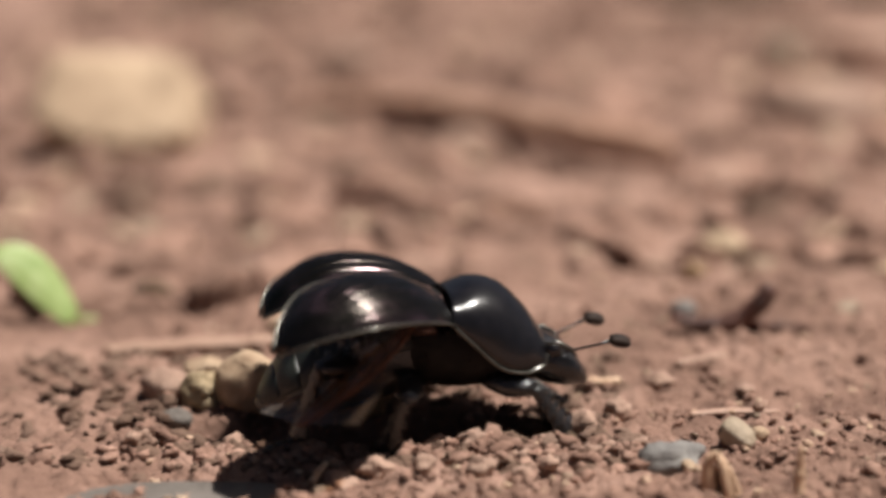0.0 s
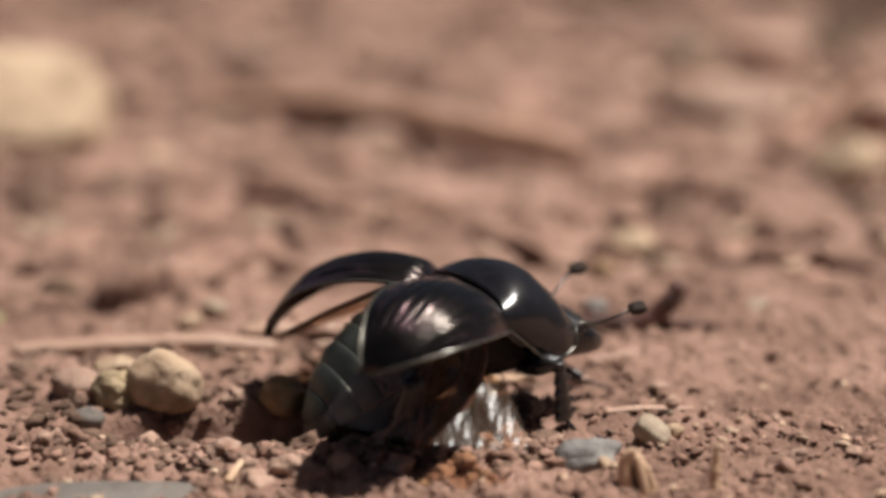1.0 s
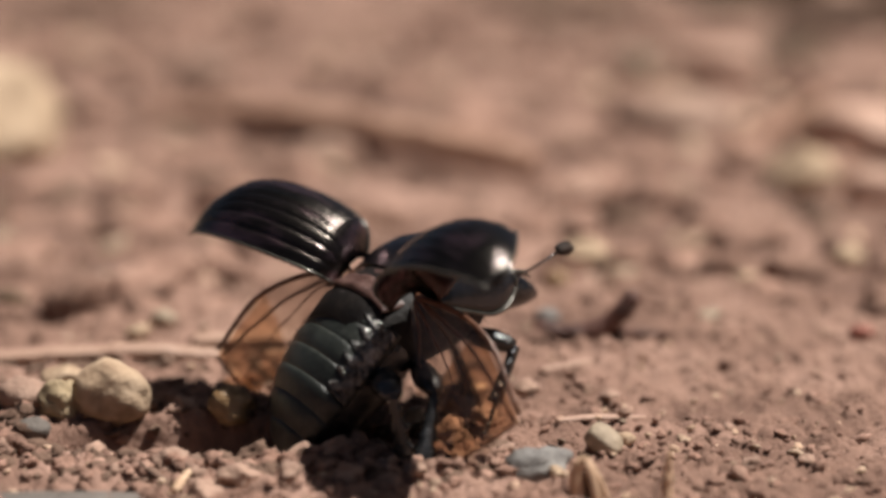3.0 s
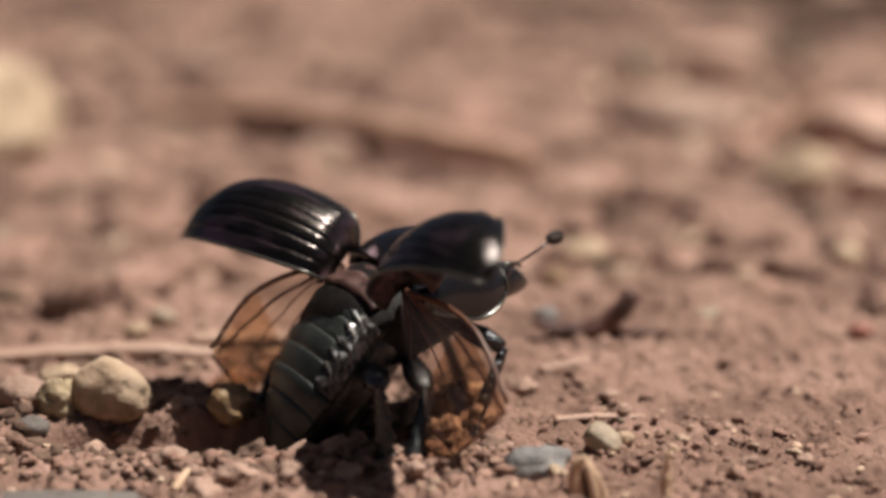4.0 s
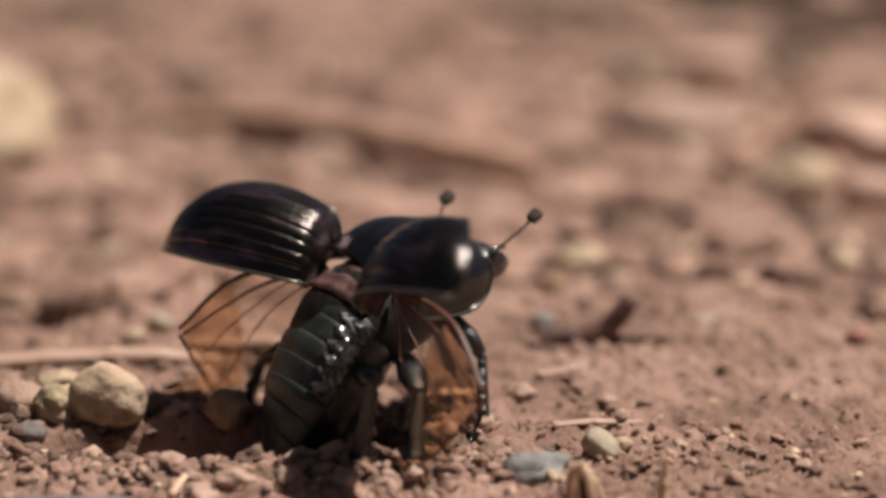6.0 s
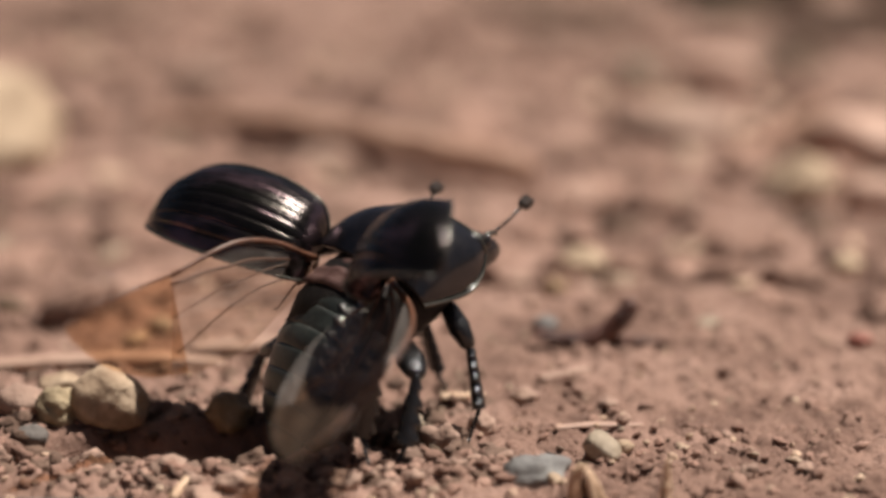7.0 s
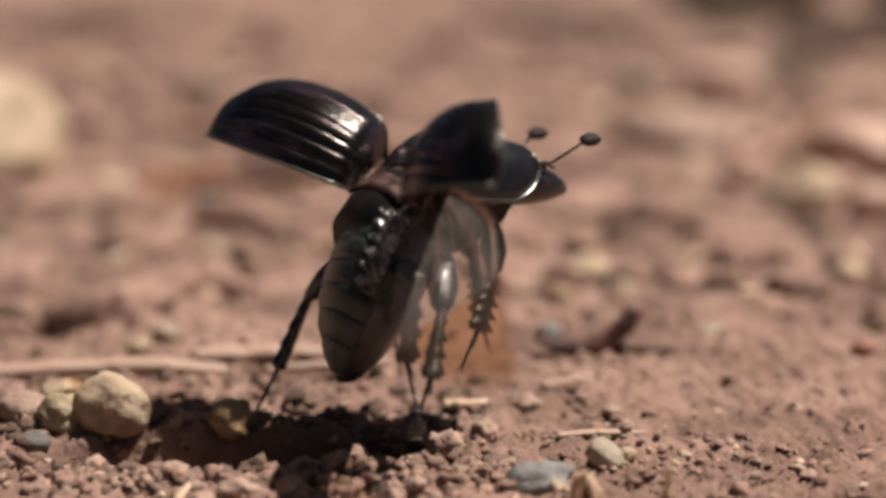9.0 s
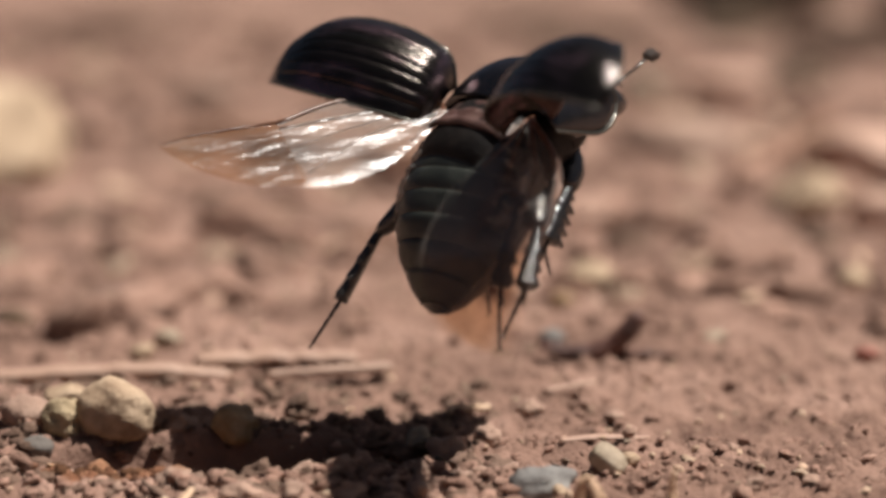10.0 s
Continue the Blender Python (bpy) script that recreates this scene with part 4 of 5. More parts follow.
ELY_R = [
    (0.00, -33.7, -4.4, 51.4),
    (0.50, -27.8, -0.5, 38.8),
    (1.00, -31.8, 0.5, 41.0),
    (1.20, -43.5, -3.9, 52.2),
    (1.30, -52.5, 14.0, 72.5),
    (1.40, -64.1, 18.3, 80.4),
    (1.50, -52.3, 29.8, 78.3),
    (2.00, -47.8, 24.4, 80.5),
    (2.50, -46.1, 26.9, 78.7),
    (4.50, -53.3, 28.7, 80.6),
    (5.00, -50.6, 29.1, 81.7),
    (5.50, -55.1, 28.9, 80.1),
    (6.80, -61.2, 28.2, 63.5),
    (7.00, -60.4, 29.6, 66.6),
    (7.50, -52.4, 33.0, 68.3),
    (8.00, -81.5, 30.7, 74.3),
    (8.50, -72.7, 27.5, 65.1),
    (9.00, -75.9, 15.7, 70.0),
    (9.50, -60.6, 17.8, 76.1),
    (10.00, -48.0, 24.8, 67.1),
]
PRO = [
    (0.00, -2.4, 4.1, 8.4),
    (0.50, -5.3, 0.1, 6.2),
    (1.00, -2.9, 3.2, 5.5),
    (1.20, -6.1, 1.2, 11.2),
    (1.30, -8.4, 2.3, 10.4),
    (1.40, -7.6, -1.6, 12.9),
    (1.50, -6.8, -0.5, 14.6),
    (2.00, -9.8, -5.7, 14.0),
    (2.50, -8.2, -5.5, 7.4),
    (4.50, 5.4, -0.7, -7.3),
    (5.00, 8.8, 1.2, -11.1),
    (5.50, 9.3, -1.4, -6.3),
    (6.80, 9.3, -10.6, 3.8),
    (7.00, 10.5, -8.3, 1.8),
    (7.50, 5.3, -10.6, -0.5),
    (8.00, 1.7, -4.9, -11.4),
    (8.50, -7.7, -3.0, -4.6),
    (9.00, -0.4, -9.1, 2.0),
    (9.50, -4.3, -0.3, -2.4),
    (10.00, -0.7, -3.2, -1.4),
]
HEAD = [
    (0.00, 2.8, -3.3, 9.3),
    (0.50, 4.1, -14.3, 15.3),
    (1.00, 5.5, -11.4, 7.4),
    (1.20, -0.1, -16.0, 17.5),
    (1.30, -4.9, -10.2, 21.3),
    (1.40, -5.1, -25.9, 7.2),
    (1.50, -8.0, -7.6, 3.4),
    (2.00, -5.4, 0.2, 1.7),
    (2.50, -4.3, -0.4, 2.3),
    (4.50, 2.6, -1.1, 16.2),
    (5.00, 4.1, 0.7, 21.5),
    (5.50, 4.9, 0.8, 22.8),
    (6.80, 7.3, 1.6, 17.9),
    (7.00, 7.8, 2.7, 20.1),
    (7.50, 6.6, -0.6, 18.9),
    (8.00, 6.7, 10.7, 23.9),
    (8.50, 4.3, 10.1, 15.4),
    (9.00, -0.9, 2.7, -2.8),
    (9.50, 1.7, 11.3, -1.4),
    (10.00, -3.1, 6.0, 5.5),
]
ABD = [
    (0.00, 6.9, -25.0, 4.8),
    (0.20, 3.5, -9.0, -1.0),
    (0.50, 2.3, -7.1, -2.6),
    (1.00, -0.3, -33.4, 0.3),
    (1.20, -0.4, -22.7, -3.2),
    (1.30, -3.6, -38.6, -1.3),
    (1.40, -6.4, -46.4, 3.8),
    (1.50, -3.6, -46.4, 1.6),
    (2.00, -3.6, -36.6, -1.1),
    (2.50, -4.9, -33.3, -1.8),
    (4.50, -11.2, -34.2, -4.3),
    (5.00, -12.9, -32.8, -3.9),
    (5.50, -11.9, -32.6, -2.6),
    (6.80, -10.7, -29.2, -6.4),
    (7.00, -10.5, -30.7, -4.4),
    (7.50, -13.7, -31.6, -4.1),
    (8.00, -15.5, -33.4, -1.5),
    (8.50, -4.2, -33.3, -0.8),
    (9.00, -17.1, -39.8, 1.5),
    (9.50, -5.4, -28.6, 5.0),
    (10.00, -0.9, -31.8, 7.6),
]
WING_L = [
    (0.000, -0.80, 0.35, -0.48, -0.50, 0.03, 0.86, 90, 0),
    (0.700, -0.73, 0.34, -0.59, -0.56, 0.20, 0.80, 102, 0),
    (1.000, -0.87, 0.21, -0.44, -0.37, 0.31, 0.88, 114, 0),
    (1.200, -0.77, 0.29, -0.58, -0.58, 0.07, 0.81, 132, 0),
    (1.300, -0.79, 0.02, -0.62, -0.58, 0.34, 0.74, 153, 0),
    (1.350, -0.92, -0.26, -0.29, -0.31, 0.94, 0.14, 130, 0),
    (1.400, -0.99, -0.10, 0.13, -0.16, 0.70, -0.69, 107, 0),
    (1.500, -0.99, -0.11, 0.09, -0.14, 0.70, -0.70, 106, 0),
    (2.000, -0.81, 0.15, -0.57, -0.02, 0.96, 0.28, 82, -62),
    (2.500, -0.81, 0.18, -0.56, 0.03, 0.96, 0.27, 82, -62),
    (4.500, -0.79, 0.17, -0.59, -0.06, 0.93, 0.35, 82, -62),
    (5.500, -0.84, 0.09, -0.53, -0.16, 0.90, 0.40, 82, -62),
    (6.600, -0.81, 0.37, -0.45, 0.23, 0.91, 0.34, 82, -62),
    (6.800, -0.56, 0.72, -0.40, -0.02, 0.47, 0.88, 7, 0),
    (6.900, -0.71, 0.07, -0.70, -0.05, 0.99, 0.15, 14, 0),
    (7.000, -0.70, -0.60, 0.05, -0.65, 0.72, 0.00, 12, 0),
    (7.050, -0.80, -0.12, -0.25, -0.25, 0.65, -0.45, 10, 0),
    (7.100, -0.80, 0.35, -0.45, 0.20, 0.40, -0.85, 8, 0),
    (7.200, -0.95, 0.19, -0.23, 0.00, -0.20, -1.00, 4, 0),
    (7.300, -0.75, 0.45, 0.50, 0.20, 0.40, -0.85, 8, 0),
    (7.367, -0.80, 0.35, -0.45, 0.20, 0.40, -0.85, 8, 0),
    (7.470, -0.95, 0.20, -0.23, 0.00, 0.05, -1.00, 3, 0),
    (7.500, -0.97, 0.09, -0.22, 0.00, 0.02, -1.00, 3, 0),
    (7.567, -0.75, 0.45, 0.50, 0.20, 0.40, -0.85, 8, 0),
    (7.633, -0.80, 0.35, -0.45, 0.20, 0.40, -0.85, 8, 0),
    (7.700, -0.75, 0.45, 0.50, 0.20, 0.40, -0.85, 8, 0),
    (7.767, -0.80, 0.35, -0.45, 0.20, 0.40, -0.85, 8, 0),
    (7.833, -0.75, 0.45, 0.50, 0.20, 0.40, -0.85, 8, 0),
    (7.900, -0.80, 0.35, -0.45, 0.20, 0.40, -0.85, 8, 0),
    (8.000, -0.53, 0.54, -0.65, 0.30, -0.50, -0.80, 5, 0),
    (8.050, -0.71, 0.70, -0.07, 0.17, 0.07, -0.98, 6, 0),
    (8.100, -0.75, 0.45, 0.50, 0.20, 0.40, -0.85, 8, 0),
    (8.167, -0.80, 0.35, -0.45, 0.20, 0.40, -0.85, 8, 0),
    (8.233, -0.75, 0.45, 0.50, 0.20, 0.40, -0.85, 8, 0),
    (8.300, -0.80, 0.35, -0.45, 0.20, 0.40, -0.85, 8, 0),
    (8.367, -0.75, 0.45, 0.50, 0.20, 0.40, -0.85, 8, 0),
    (8.470, -0.98, -0.16, 0.02, 0.00, -0.05, -0.99, 3, 0),
    (8.500, -0.98, -0.16, 0.06, 0.00, -0.05, -0.99, 3, 0),
    (8.567, -0.80, 0.35, -0.45, 0.20, 0.40, -0.85, 8, 0),
    (8.633, -0.75, 0.45, 0.50, 0.20, 0.40, -0.85, 8, 0),
    (8.700, -0.80, 0.35, -0.45, 0.20, 0.40, -0.85, 8, 0),
    (8.767, -0.75, 0.45, 0.50, 0.20, 0.40, -0.85, 8, 0),
    (8.833, -0.80, 0.35, -0.45, 0.20, 0.40, -0.85, 8, 0),
    (8.900, -0.75, 0.45, 0.50, 0.20, 0.40, -0.85, 8, 0),
    (9.000, -0.84, 0.54, -0.08, 0.00, 0.20, -1.00, 5, 0),
    (9.100, -0.80, 0.35, -0.45, 0.20, 0.40, -0.85, 8, 0),
    (9.167, -0.75, 0.45, 0.50, 0.20, 0.40, -0.85, 8, 0),
    (9.233, -0.80, 0.35, -0.45, 0.20, 0.40, -0.85, 8, 0),
    (9.300, -0.75, 0.45, 0.50, 0.20, 0.40, -0.85, 8, 0),
    (9.367, -0.80, 0.35, -0.45, 0.20, 0.40, -0.85, 8, 0),
    (9.433, -0.75, 0.45, 0.50, 0.20, 0.40, -0.85, 8, 0),
    (9.500, -0.67, 0.61, -0.42, 0.00, 0.15, -1.00, 5, 0),
    (9.567, -0.80, 0.35, -0.45, 0.20, 0.40, -0.85, 8, 0),
    (9.633, -0.75, 0.45, 0.50, 0.20, 0.40, -0.85, 8, 0),
    (9.700, -0.80, 0.35, -0.45, 0.20, 0.40, -0.85, 8, 0),
    (9.767, -0.75, 0.45, 0.50, 0.20, 0.40, -0.85, 8, 0),
    (9.833, -0.80, 0.35, -0.45, 0.20, 0.40, -0.85, 8, 0),
    (9.930, -0.89, -0.45, -0.02, -0.22, 0.45, -0.86, 2, 0),
    (10.000, -0.92, -0.38, -0.05, -0.2, 0.42, -0.88, 2, 0),
]
WING_R = [
    (0.000, -0.66, -0.53, -0.53, 0.50, 0.18, -0.82, 168, 0),
    (0.250, -0.48, -0.73, -0.48, 0.46, 0.40, -0.72, 168, 0),
    (0.500, -0.20, -0.89, -0.40, 0.40, 0.80, -0.42, 168, 0),
    (1.000, -0.29, -0.81, -0.51, 0.15, 0.85, -0.50, 168, 0),
    (1.200, -0.08, -0.85, -0.52, 0.25, 0.83, -0.48, 168, 0),
    (1.300, 0.04, -0.90, -0.44, 0.40, 0.80, -0.40, 168, 0),
    (1.400, 0.00, -0.94, -0.34, 0.80, 0.60, 0.00, 168, 0),
    (1.500, -0.07, -0.86, -0.50, 0.80, 0.60, 0.00, 168, 0),
    (1.800, 0.37, -0.85, -0.38, 0.79, 0.50, -0.35, 114, 0),
    (2.500, 0.53, -0.70, -0.48, 0.63, 0.70, -0.33, 109, 0),
    (4.500, 0.53, -0.75, -0.40, 0.71, 0.65, -0.26, 105, 0),
    (5.500, 0.48, -0.80, -0.36, 0.78, 0.58, -0.23, 107, 0),
    (6.600, 0.46, -0.81, -0.36, 0.82, 0.54, -0.18, 109, 0),
    (6.800, 0.58, -0.72, -0.39, 0.81, 0.43, 0.41, 105, 0),
    (6.900, 0.23, -0.85, -0.47, 0.83, 0.43, -0.36, 67, 0),
    (7.000, -0.06, -0.96, -0.27, 0.25, 0.90, -0.35, 30, 0),
    (7.100, 0.60, -0.60, -0.50, 0.20, 0.40, -0.85, 8, 0),
    (7.167, 0.75, -0.35, 0.50, 0.20, 0.40, -0.85, 8, 0),
    (7.233, 0.60, -0.60, -0.50, 0.20, 0.40, -0.85, 8, 0),
    (7.300, 0.75, -0.35, 0.50, 0.20, 0.40, -0.85, 8, 0),
    (7.367, 0.60, -0.60, -0.50, 0.20, 0.40, -0.85, 8, 0),
    (7.433, 0.75, -0.35, 0.50, 0.20, 0.40, -0.85, 8, 0),
    (7.466, 0.54, -0.84, 0.06, 0.53, 0.28, -0.80, 14, 0),
    (7.500, -0.00, -0.92, -0.38, 0.30, 0.90, -0.30, 20, 0),
    (7.567, 0.60, -0.60, -0.50, 0.20, 0.40, -0.85, 8, 0),
    (7.633, 0.75, -0.35, 0.50, 0.20, 0.40, -0.85, 8, 0),
    (7.700, 0.60, -0.60, -0.50, 0.20, 0.40, -0.85, 8, 0),
    (7.767, 0.75, -0.35, 0.50, 0.20, 0.40, -0.85, 8, 0),
    (7.833, 0.60, -0.60, -0.50, 0.20, 0.40, -0.85, 8, 0),
    (7.900, 0.75, -0.35, 0.50, 0.20, 0.40, -0.85, 8, 0),
    (8.000, 0.37, -0.86, -0.35, 0.20, 0.90, -0.30, 8, 0),
    (8.100, 0.60, -0.60, -0.50, 0.20, 0.40, -0.85, 8, 0),
    (8.167, 0.75, -0.35, 0.50, 0.20, 0.40, -0.85, 8, 0),
    (8.233, 0.60, -0.60, -0.50, 0.20, 0.40, -0.85, 8, 0),
    (8.300, 0.75, -0.35, 0.50, 0.20, 0.40, -0.85, 8, 0),
    (8.367, 0.60, -0.60, -0.50, 0.20, 0.40, -0.85, 8, 0),
    (8.470, 0.78, -0.60, -0.10, 0.00, 0.10, -0.95, 3, 0),
    (8.500, 0.78, -0.58, -0.16, 0.00, 0.10, -0.95, 3, 0),
    (8.567, 0.75, -0.35, 0.50, 0.20, 0.40, -0.85, 8, 0),
    (8.633, 0.60, -0.60, -0.50, 0.20, 0.40, -0.85, 8, 0),
    (8.700, 0.75, -0.35, 0.50, 0.20, 0.40, -0.85, 8, 0),
    (8.767, 0.60, -0.60, -0.50, 0.20, 0.40, -0.85, 8, 0),
    (8.833, 0.75, -0.35, 0.50, 0.20, 0.40, -0.85, 8, 0),
    (8.900, 0.60, -0.60, -0.50, 0.20, 0.40, -0.85, 8, 0),
    (9.000, 0.30, -0.89, -0.35, 0.20, 0.90, -0.30, 8, 0),
    (9.100, 0.75, -0.35, 0.50, 0.20, 0.40, -0.85, 8, 0),
    (9.167, 0.60, -0.60, -0.50, 0.20, 0.40, -0.85, 8, 0),
    (9.233, 0.75, -0.35, 0.50, 0.20, 0.40, -0.85, 8, 0),
    (9.300, 0.60, -0.60, -0.50, 0.20, 0.40, -0.85, 8, 0),
    (9.367, 0.75, -0.35, 0.50, 0.20, 0.40, -0.85, 8, 0),
    (9.433, 0.60, -0.60, -0.50, 0.20, 0.40, -0.85, 8, 0),
    (9.500, 0.47, -0.88, -0.10, 0.00, 0.30, -0.90, 5, 0),
    (9.567, 0.75, -0.35, 0.50, 0.20, 0.40, -0.85, 8, 0),
    (9.633, 0.60, -0.60, -0.50, 0.20, 0.40, -0.85, 8, 0),
    (9.700, 0.75, -0.35, 0.50, 0.20, 0.40, -0.85, 8, 0),
    (9.767, 0.60, -0.60, -0.50, 0.20, 0.40, -0.85, 8, 0),
    (9.833, 0.75, -0.35, 0.50, 0.20, 0.40, -0.85, 8, 0),
    (9.900, 0.60, -0.60, -0.50, 0.20, 0.40, -0.85, 8, 0),
    (10.000, -0.06, -0.84, -0.54, 0.30, 0.90, -0.30, 8, 0),
]
FEET = {
    ('front', -1): [
        (0.00, -0.7, 134.0, 0.6, 0.5, -0.5, 0.7, 0.8, -0.2, -0.4),
        (0.50, 1.5, 134.0, 1.4, 0.6, -0.75, 0.3, 0.4, -0.2, -0.8),
        (1.00, 5.0, 135.0, 1.1, 0.5, -0.5, 0.7, 0.6, -0.2, -0.7),
        (1.30, 2.6, 135.0, 0.6, 0.7, -0.3, 0.5, -0.3, -0.2, -0.7),
        (1.70, 2.9, 136.5, 1.7, 1.0, 0.0, 0.2, -0.4, -0.5, -0.7),
        (5.70, 2.7, 136.5, 1.8, 1.0, 0.0, 0.2, -0.4, -0.5, -0.7),
        (7.00, 2.7, 136.0, 2.4, 1.0, 0.0, 0.2, -0.3, -0.4, -0.8),
        (7.30, 2.8, 135.0, 3.1, 0.7, -0.3, 0.5, -0.1, -0.2, -0.9),
        (8.00, 2.0, 135.0, 2.3, 0.7, -0.3, 0.5, -0.3, -0.2, -0.8),
        (8.50, 1.4, 135.0, 4.7, 0.7, -0.3, 0.5, -0.4, -0.2, -0.9),
        (9.00, 2.0, 133.0, 7.4, 0.7, -0.3, 0.5, -0.4, -0.2, -0.9),
        (9.50, 3.2, 133.0, 9.7, 0.7, -0.3, 0.5, -0.6, -0.2, -0.7),
        (10.00, 5.9, 133.0, 13.2, 0.7, -0.3, 0.5, -0.4, -0.2, -0.9),
    ],
    ('front', 1): [
        (0.00, 1.0, 143.0, -1.5, 0.5, 0.5, 0.7, 0.8, 0.2, -0.4),
        (0.50, 5.0, 143.0, 2.8, 0.5, 0.5, 0.7, 0.8, 0.2, -0.4),
        (1.30, 5.6, 145.0, -0.5, 0.5, 0.5, 0.7, 0.6, 0.2, -0.4),
        (2.00, 3.9, 146.0, -1.6, 0.7, 0.3, 0.5, 0.4, 0.2, -0.8),
        (7.00, 0.4, 146.0, 0.8, 0.5, 0.3, 0.5, 0.3, 0.2, -0.8),
        (8.00, 0.7, 146.0, 0.6, 0.5, 0.3, 0.5, 0.2, 0.2, -0.8),
        (9.00, 2.6, 144.0, 7.5, 0.5, 0.3, 0.5, 0.2, 0.2, -0.8),
        (10.00, 6.6, 142.0, 14.1, 0.5, 0.3, 0.5, 0.2, 0.2, -0.8),
    ],
    ('mid', -1): [
        (0.00, -12.7, 129.0, 0.9, 0.3, -0.5, 0.8, -0.6, -0.3, -0.7),
        (0.50, -1.8, 129.0, 0.9, 0.3, -0.6, 0.7, -0.1, -0.3, -0.9),
        (1.00, -1.7, 129.0, 0.0, 0.3, -0.6, 0.7, -0.2, -0.3, -0.9),
        (1.30, -0.2, 129.0, 1.3, 0.3, -0.6, 0.7, -0.3, -0.2, -0.7),
        (2.00, -1.0, 129.0, 1.4, 0.4, -0.6, 0.7, -0.5, -0.2, -0.7),
        (5.70, -1.6, 129.0, 1.2, 0.4, -0.6, 0.7, -0.5, -0.2, -0.7),
        (7.00, -2.3, 129.0, 2.4, 0.3, -0.7, 0.6, -0.4, -0.2, -0.8),
        (8.00, -2.0, 129.0, 2.7, 0.3, -0.7, 0.6, -0.4, -0.2, -0.8),
        (8.50, -2.1, 129.0, 3.6, 0.3, -0.7, 0.6, -0.2, -0.2, -0.9),
        (9.00, -0.8, 129.0, 7.4, 0.3, -0.7, 0.6, -0.3, -0.2, -0.9),
        (9.50, 1.5, 129.0, 10.1, 0.3, -0.7, 0.6, -0.4, -0.1, -0.9),
        (10.00, 5.0, 129.0, 13.4, 0.3, -0.7, 0.6, -0.4, -0.1, -0.9),
    ],
    ('mid', 1): [
        (0.00, -10.4, 147.0, -3.0, 0.3, 0.5, 0.8, 0.3, 0.3, -0.7),
        (1.30, -5.2, 147.0, -3.9, 0.3, 0.5, 0.8, 0.3, 0.3, -0.7),
        (7.00, -7.6, 147.0, -3.0, -0.3, 0.5, 0.8, 0.1, 0.3, -0.7),
        (8.00, -6.8, 147.0, -2.4, -0.3, 0.5, 0.8, 0.1, 0.3, -0.7),
        (9.00, -3.5, 145.0, 5.9, -0.3, 0.5, 0.8, 0.1, 0.3, -0.9),
        (10.00, 2.7, 143.0, 11.4, -0.3, 0.5, 0.8, 0.1, 0.3, -0.9),
    ],
    ('hind', -1): [
        (0.00, -18.5, 129.0, 1.9, -0.2, -0.6, 0.7, -0.85, -0.2, -0.3),
        (0.50, -12.5, 129.0, 0.7, -0.1, -0.6, 0.7, -0.7, -0.3, -0.4),
        (1.00, -6.6, 129.0, 0.8, 0.1, -0.6, 0.7, -0.4, -0.4, -0.5),
        (1.50, -3.9, 129.0, 0.1, 0.1, -0.6, 0.7, -0.3, -0.4, -0.6),
        (5.70, -5.1, 129.0, 1.2, 0.1, -0.6, 0.7, 0.2, -0.4, -0.6),
        (7.00, -5.2, 129.0, 3.1, 0.2, -0.6, 0.7, 0.2, -0.4, -0.6),
        (8.00, -4.9, 129.0, 3.5, 0.2, -0.6, 0.7, 0.2, -0.4, -0.6),
        (9.00, -2.4, 129.0, 8.6, 0.2, -0.6, 0.7, 0.2, -0.3, -0.8),
        (9.50, 0.4, 129.0, 10.8, 0.2, -0.6, 0.7, 0.2, -0.2, -0.9),
        (10.00, 3.4, 129.0, 13.8, 0.2, -0.6, 0.7, 0, -0.2, -0.9),
    ],
    ('hind', 1): [
        (0.00, -18.8, 145.0, -3.2, -0.4, 0.5, 0.8, -0.8, 0.2, -0.3),
        (1.30, -14.7, 145.0, -2.5, -0.4, 0.5, 0.8, -0.8, 0.2, -0.3),
        (5.70, -14.3, 144.0, -1.2, -0.5, 0.4, 0.8, -0.6, 0.2, -0.6),
        (7.00, -14.4, 144.0, 0.2, -0.5, 0.4, 0.8, -0.6, 0.2, -0.6),
        (8.00, -13.5, 143.0, 1.1, -0.5, 0.4, 0.8, -0.5, 0.2, -0.7),
        (8.50, -13.5, 142.0, 1.2, -0.6, 0.4, 0.6, -0.2, 0.1, -0.9),
        (9.00, -12.4, 141.0, 3.3, -0.6, 0.4, 0.6, -0.4, 0.1, -0.8),
        (9.50, -10.6, 140.0, 6.9, -0.6, 0.4, 0.6, -0.5, 0.1, -0.8),
        (10.00, -7.4, 139.0, 10.2, -0.6, 0.4, 0.6, -0.5, 0.1, -0.8),
    ],
}


def turned(rows, at):
    """Rows of turns (degrees) of a part about its hinge at `at` (mm)."""
    return [(t, pose(at[0] * MM, at[1] * MM, at[2] * MM, a, b, c)) for t, a, b, c in rows]


def between(rows, t):
    """Values of a table at t seconds."""
    if t <= rows[0][0]:
        return rows[0][1:]
    for a, b in zip(rows, rows[1:]):
        if t <= b[0]:
            k = (t - a[0]) / (b[0] - a[0])
            return [p + (q - p) * k for p, q in zip(a[1:], b[1:])]
    return rows[-1][1:]


def body_pose(t):
    x, y, z, a, b, c = between(BODY, t)
    return pose(x * MM, y * MM, z * MM, a, b, c)


def basis(span, normal):
    x = Vector(span).normalized()
    z = Vector(normal)
    z = (z - x * z.dot(x)).normalized()
    y = z.cross(x)
    return Matrix((x, y, z)).transposed()


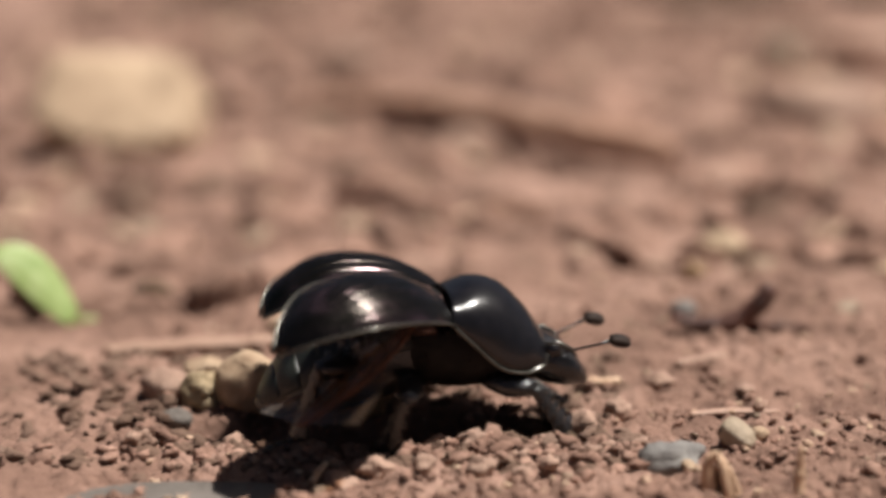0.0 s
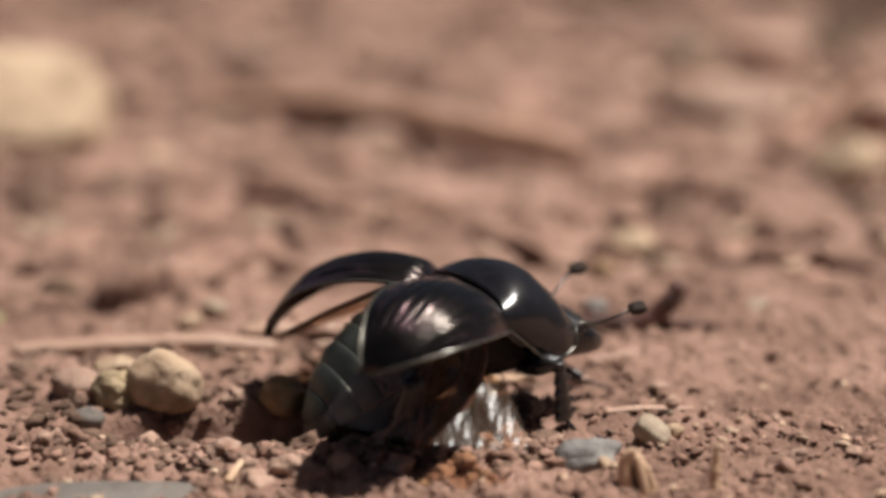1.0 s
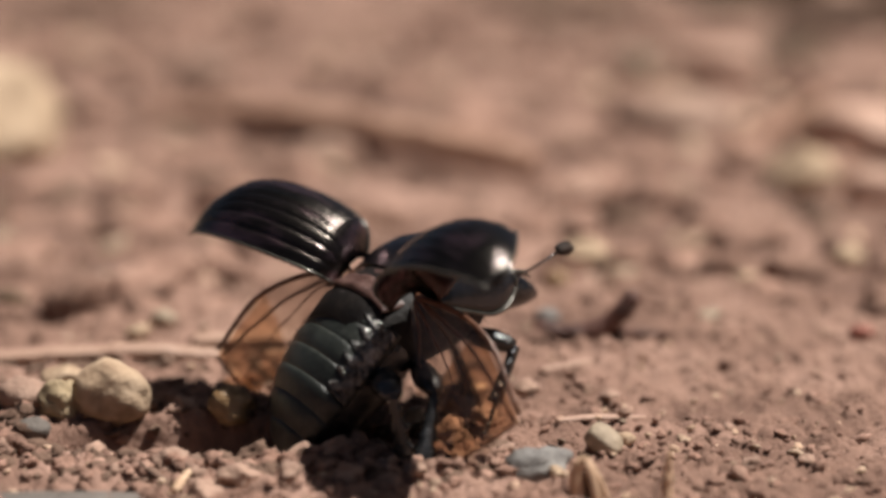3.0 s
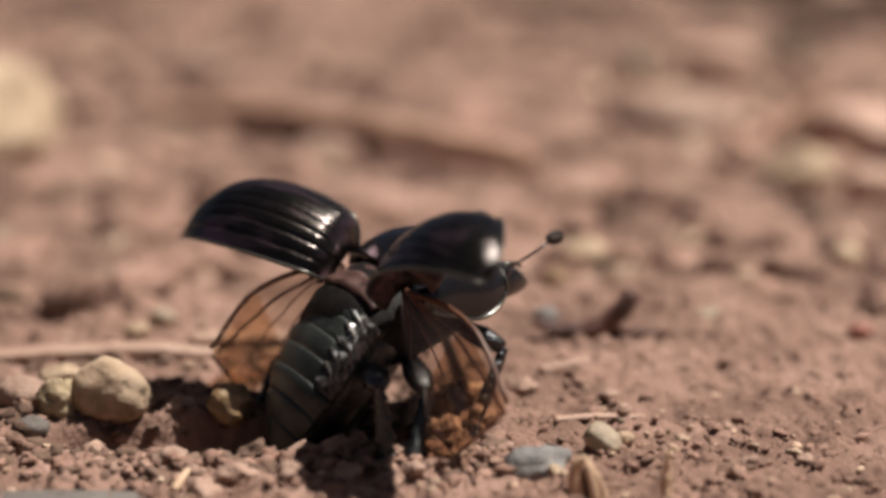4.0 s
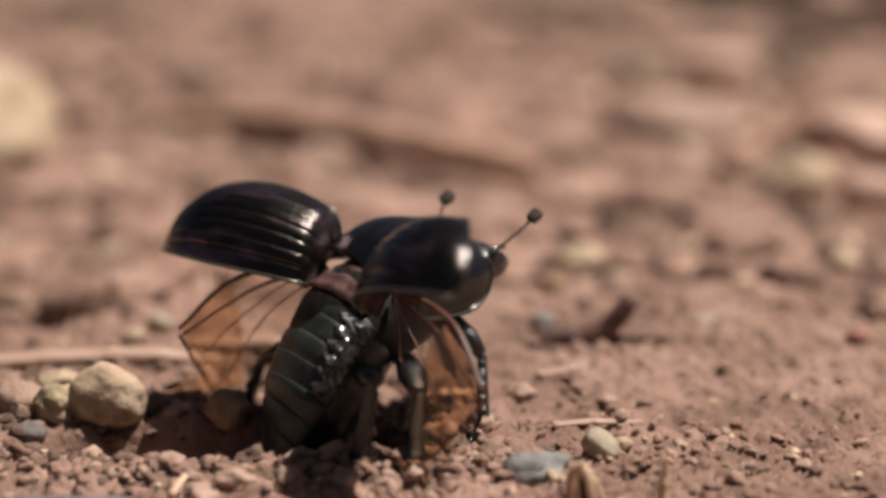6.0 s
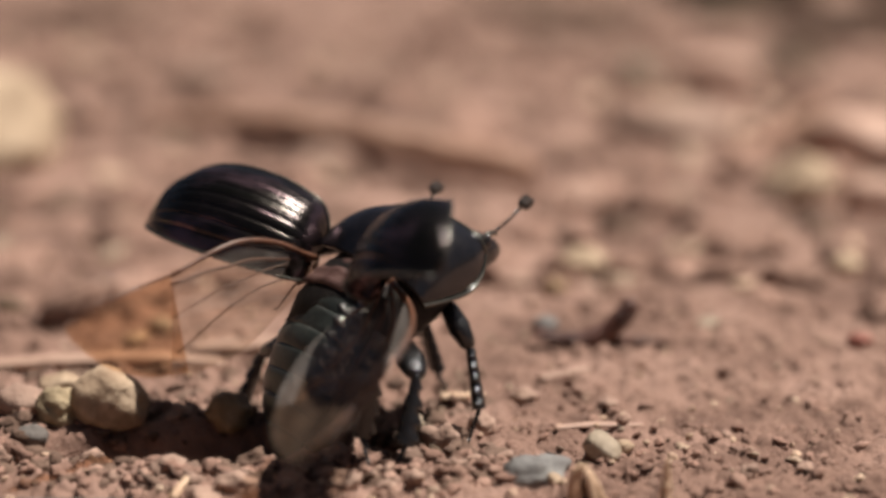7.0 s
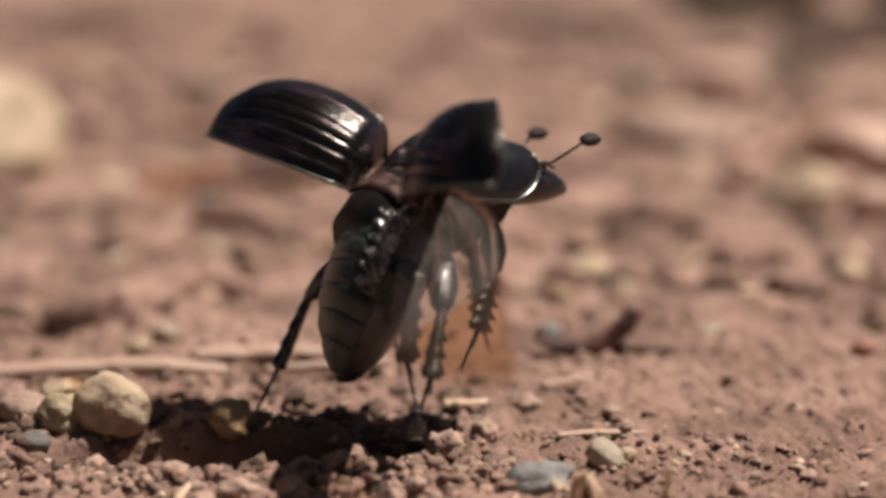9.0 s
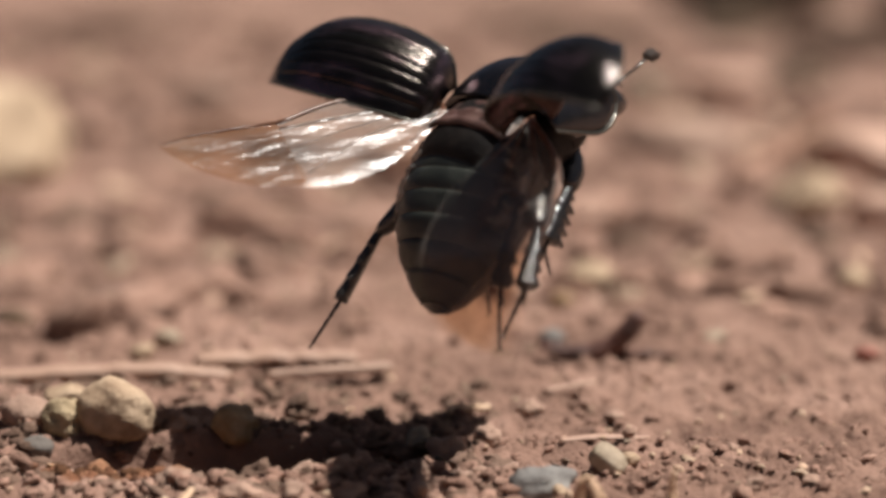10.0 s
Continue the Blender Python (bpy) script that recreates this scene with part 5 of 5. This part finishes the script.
def leg_rows(kind, side, rows):
    """Poses of thigh, shin and foot that bring the foot's joint to world points (mm); the knee points along the hint."""
    hx, hy, hz, thigh, shin, foot = LEGS[kind]
    hip = Vector((hx, hy * side, hz))
    out = ([], [], [])
    for t, x, y, z, kx, ky, kz, fx, fy, fz in rows:
        inv = body_pose(t).inverted()
        goal = (inv @ (Vector((x, y, z)) * MM)) / MM
        hint = inv.to_3x3() @ Vector((kx, ky, kz))
        toe = (inv.to_3x3() @ Vector((fx, fy, fz))).normalized()
        d = goal - hip
        ln = min(d.length, (thigh + shin) * 0.985)
        ln = max(ln, abs(thigh - shin) + 0.3)
        u = d.normalized()
        side_v = hint - u * hint.dot(u)
        side_v.normalize()
        a = (thigh * thigh - shin * shin + ln * ln) / (2 * ln)
        h = math.sqrt(max(0.0, thigh * thigh - a * a))
        knee = hip + u * a + side_v * h
        end = hip + u * ln
        up = side_v
        mf = Matrix.Translation(hip * MM) @ basis(knee - hip, up).to_4x4()
        ms = Matrix.Translation(knee * MM) @ basis(end - knee, up).to_4x4()
        mt = Matrix.Translation(end * MM) @ basis(toe, up).to_4x4()
        fi = mf.inverted()
        out[0].append((t, mf)), out[1].append((t, fi @ ms)), out[2].append((t, fi @ mt))
    return out


def wing_rows(side, rows):
    """Poses of a wing from world directions of its span and face, and of its folded outer panel."""
    at = Vector((WING_AT[0], side * WING_AT[1], WING_AT[2])) * MM
    inner, outer = [], []
    for t, sx, sy, sz, nx, ny, nz, fold, cant in rows:
        inv = body_pose(t).to_3x3().inverted()
        m = basis(inv @ Vector((sx, sy, sz)), inv @ Vector((nx, ny, nz)))
        inner.append((t, Matrix.Translation(at) @ m.to_4x4()))
        outer.append((t, pose(FOLD * MM, 0, 0, 0, 0, -side * fold) @ pose(0, 0, 0, cant, 0, 0)))
    return inner, outer


def motions():
    walk(beetle, [(t, pose(x * MM, y * MM, z * MM, a, b, c)) for t, x, y, z, a, b, c in BODY])
    for ob, rows, side in ((elytron_l, ELY_L, 1), (elytron_r, ELY_R, -1)):
        out = []
        for t, a, b, c in rows:
            lift = 1.8 * min(1.0, max(0.0, (t - 1.2) / 0.2))  # the case rises on its joint as it opens
            out.append((t, pose(HINGE[0] * MM, side * HINGE[1] * MM, (HINGE[2] + lift) * MM, a, b, c)))
        walk(ob, out)
    walk(pronotum, turned(PRO, PRO_AT))
    walk(head, turned(HEAD, HEAD_AT))
    walk(abdomen, turned(ABD, ABD_AT))
    for wing, tip, side, rows in ((wing_l, tip_l, 1, WING_L), (wing_r, tip_r, -1, WING_R)):
        inner, outer = wing_rows(side, rows)
        walk(wing, inner)
        walk(tip, outer)
    for key, rows in FEET.items():
        for piece, table in zip(legs[key], leg_rows(*key, rows)):
            walk(piece, table)


motions()
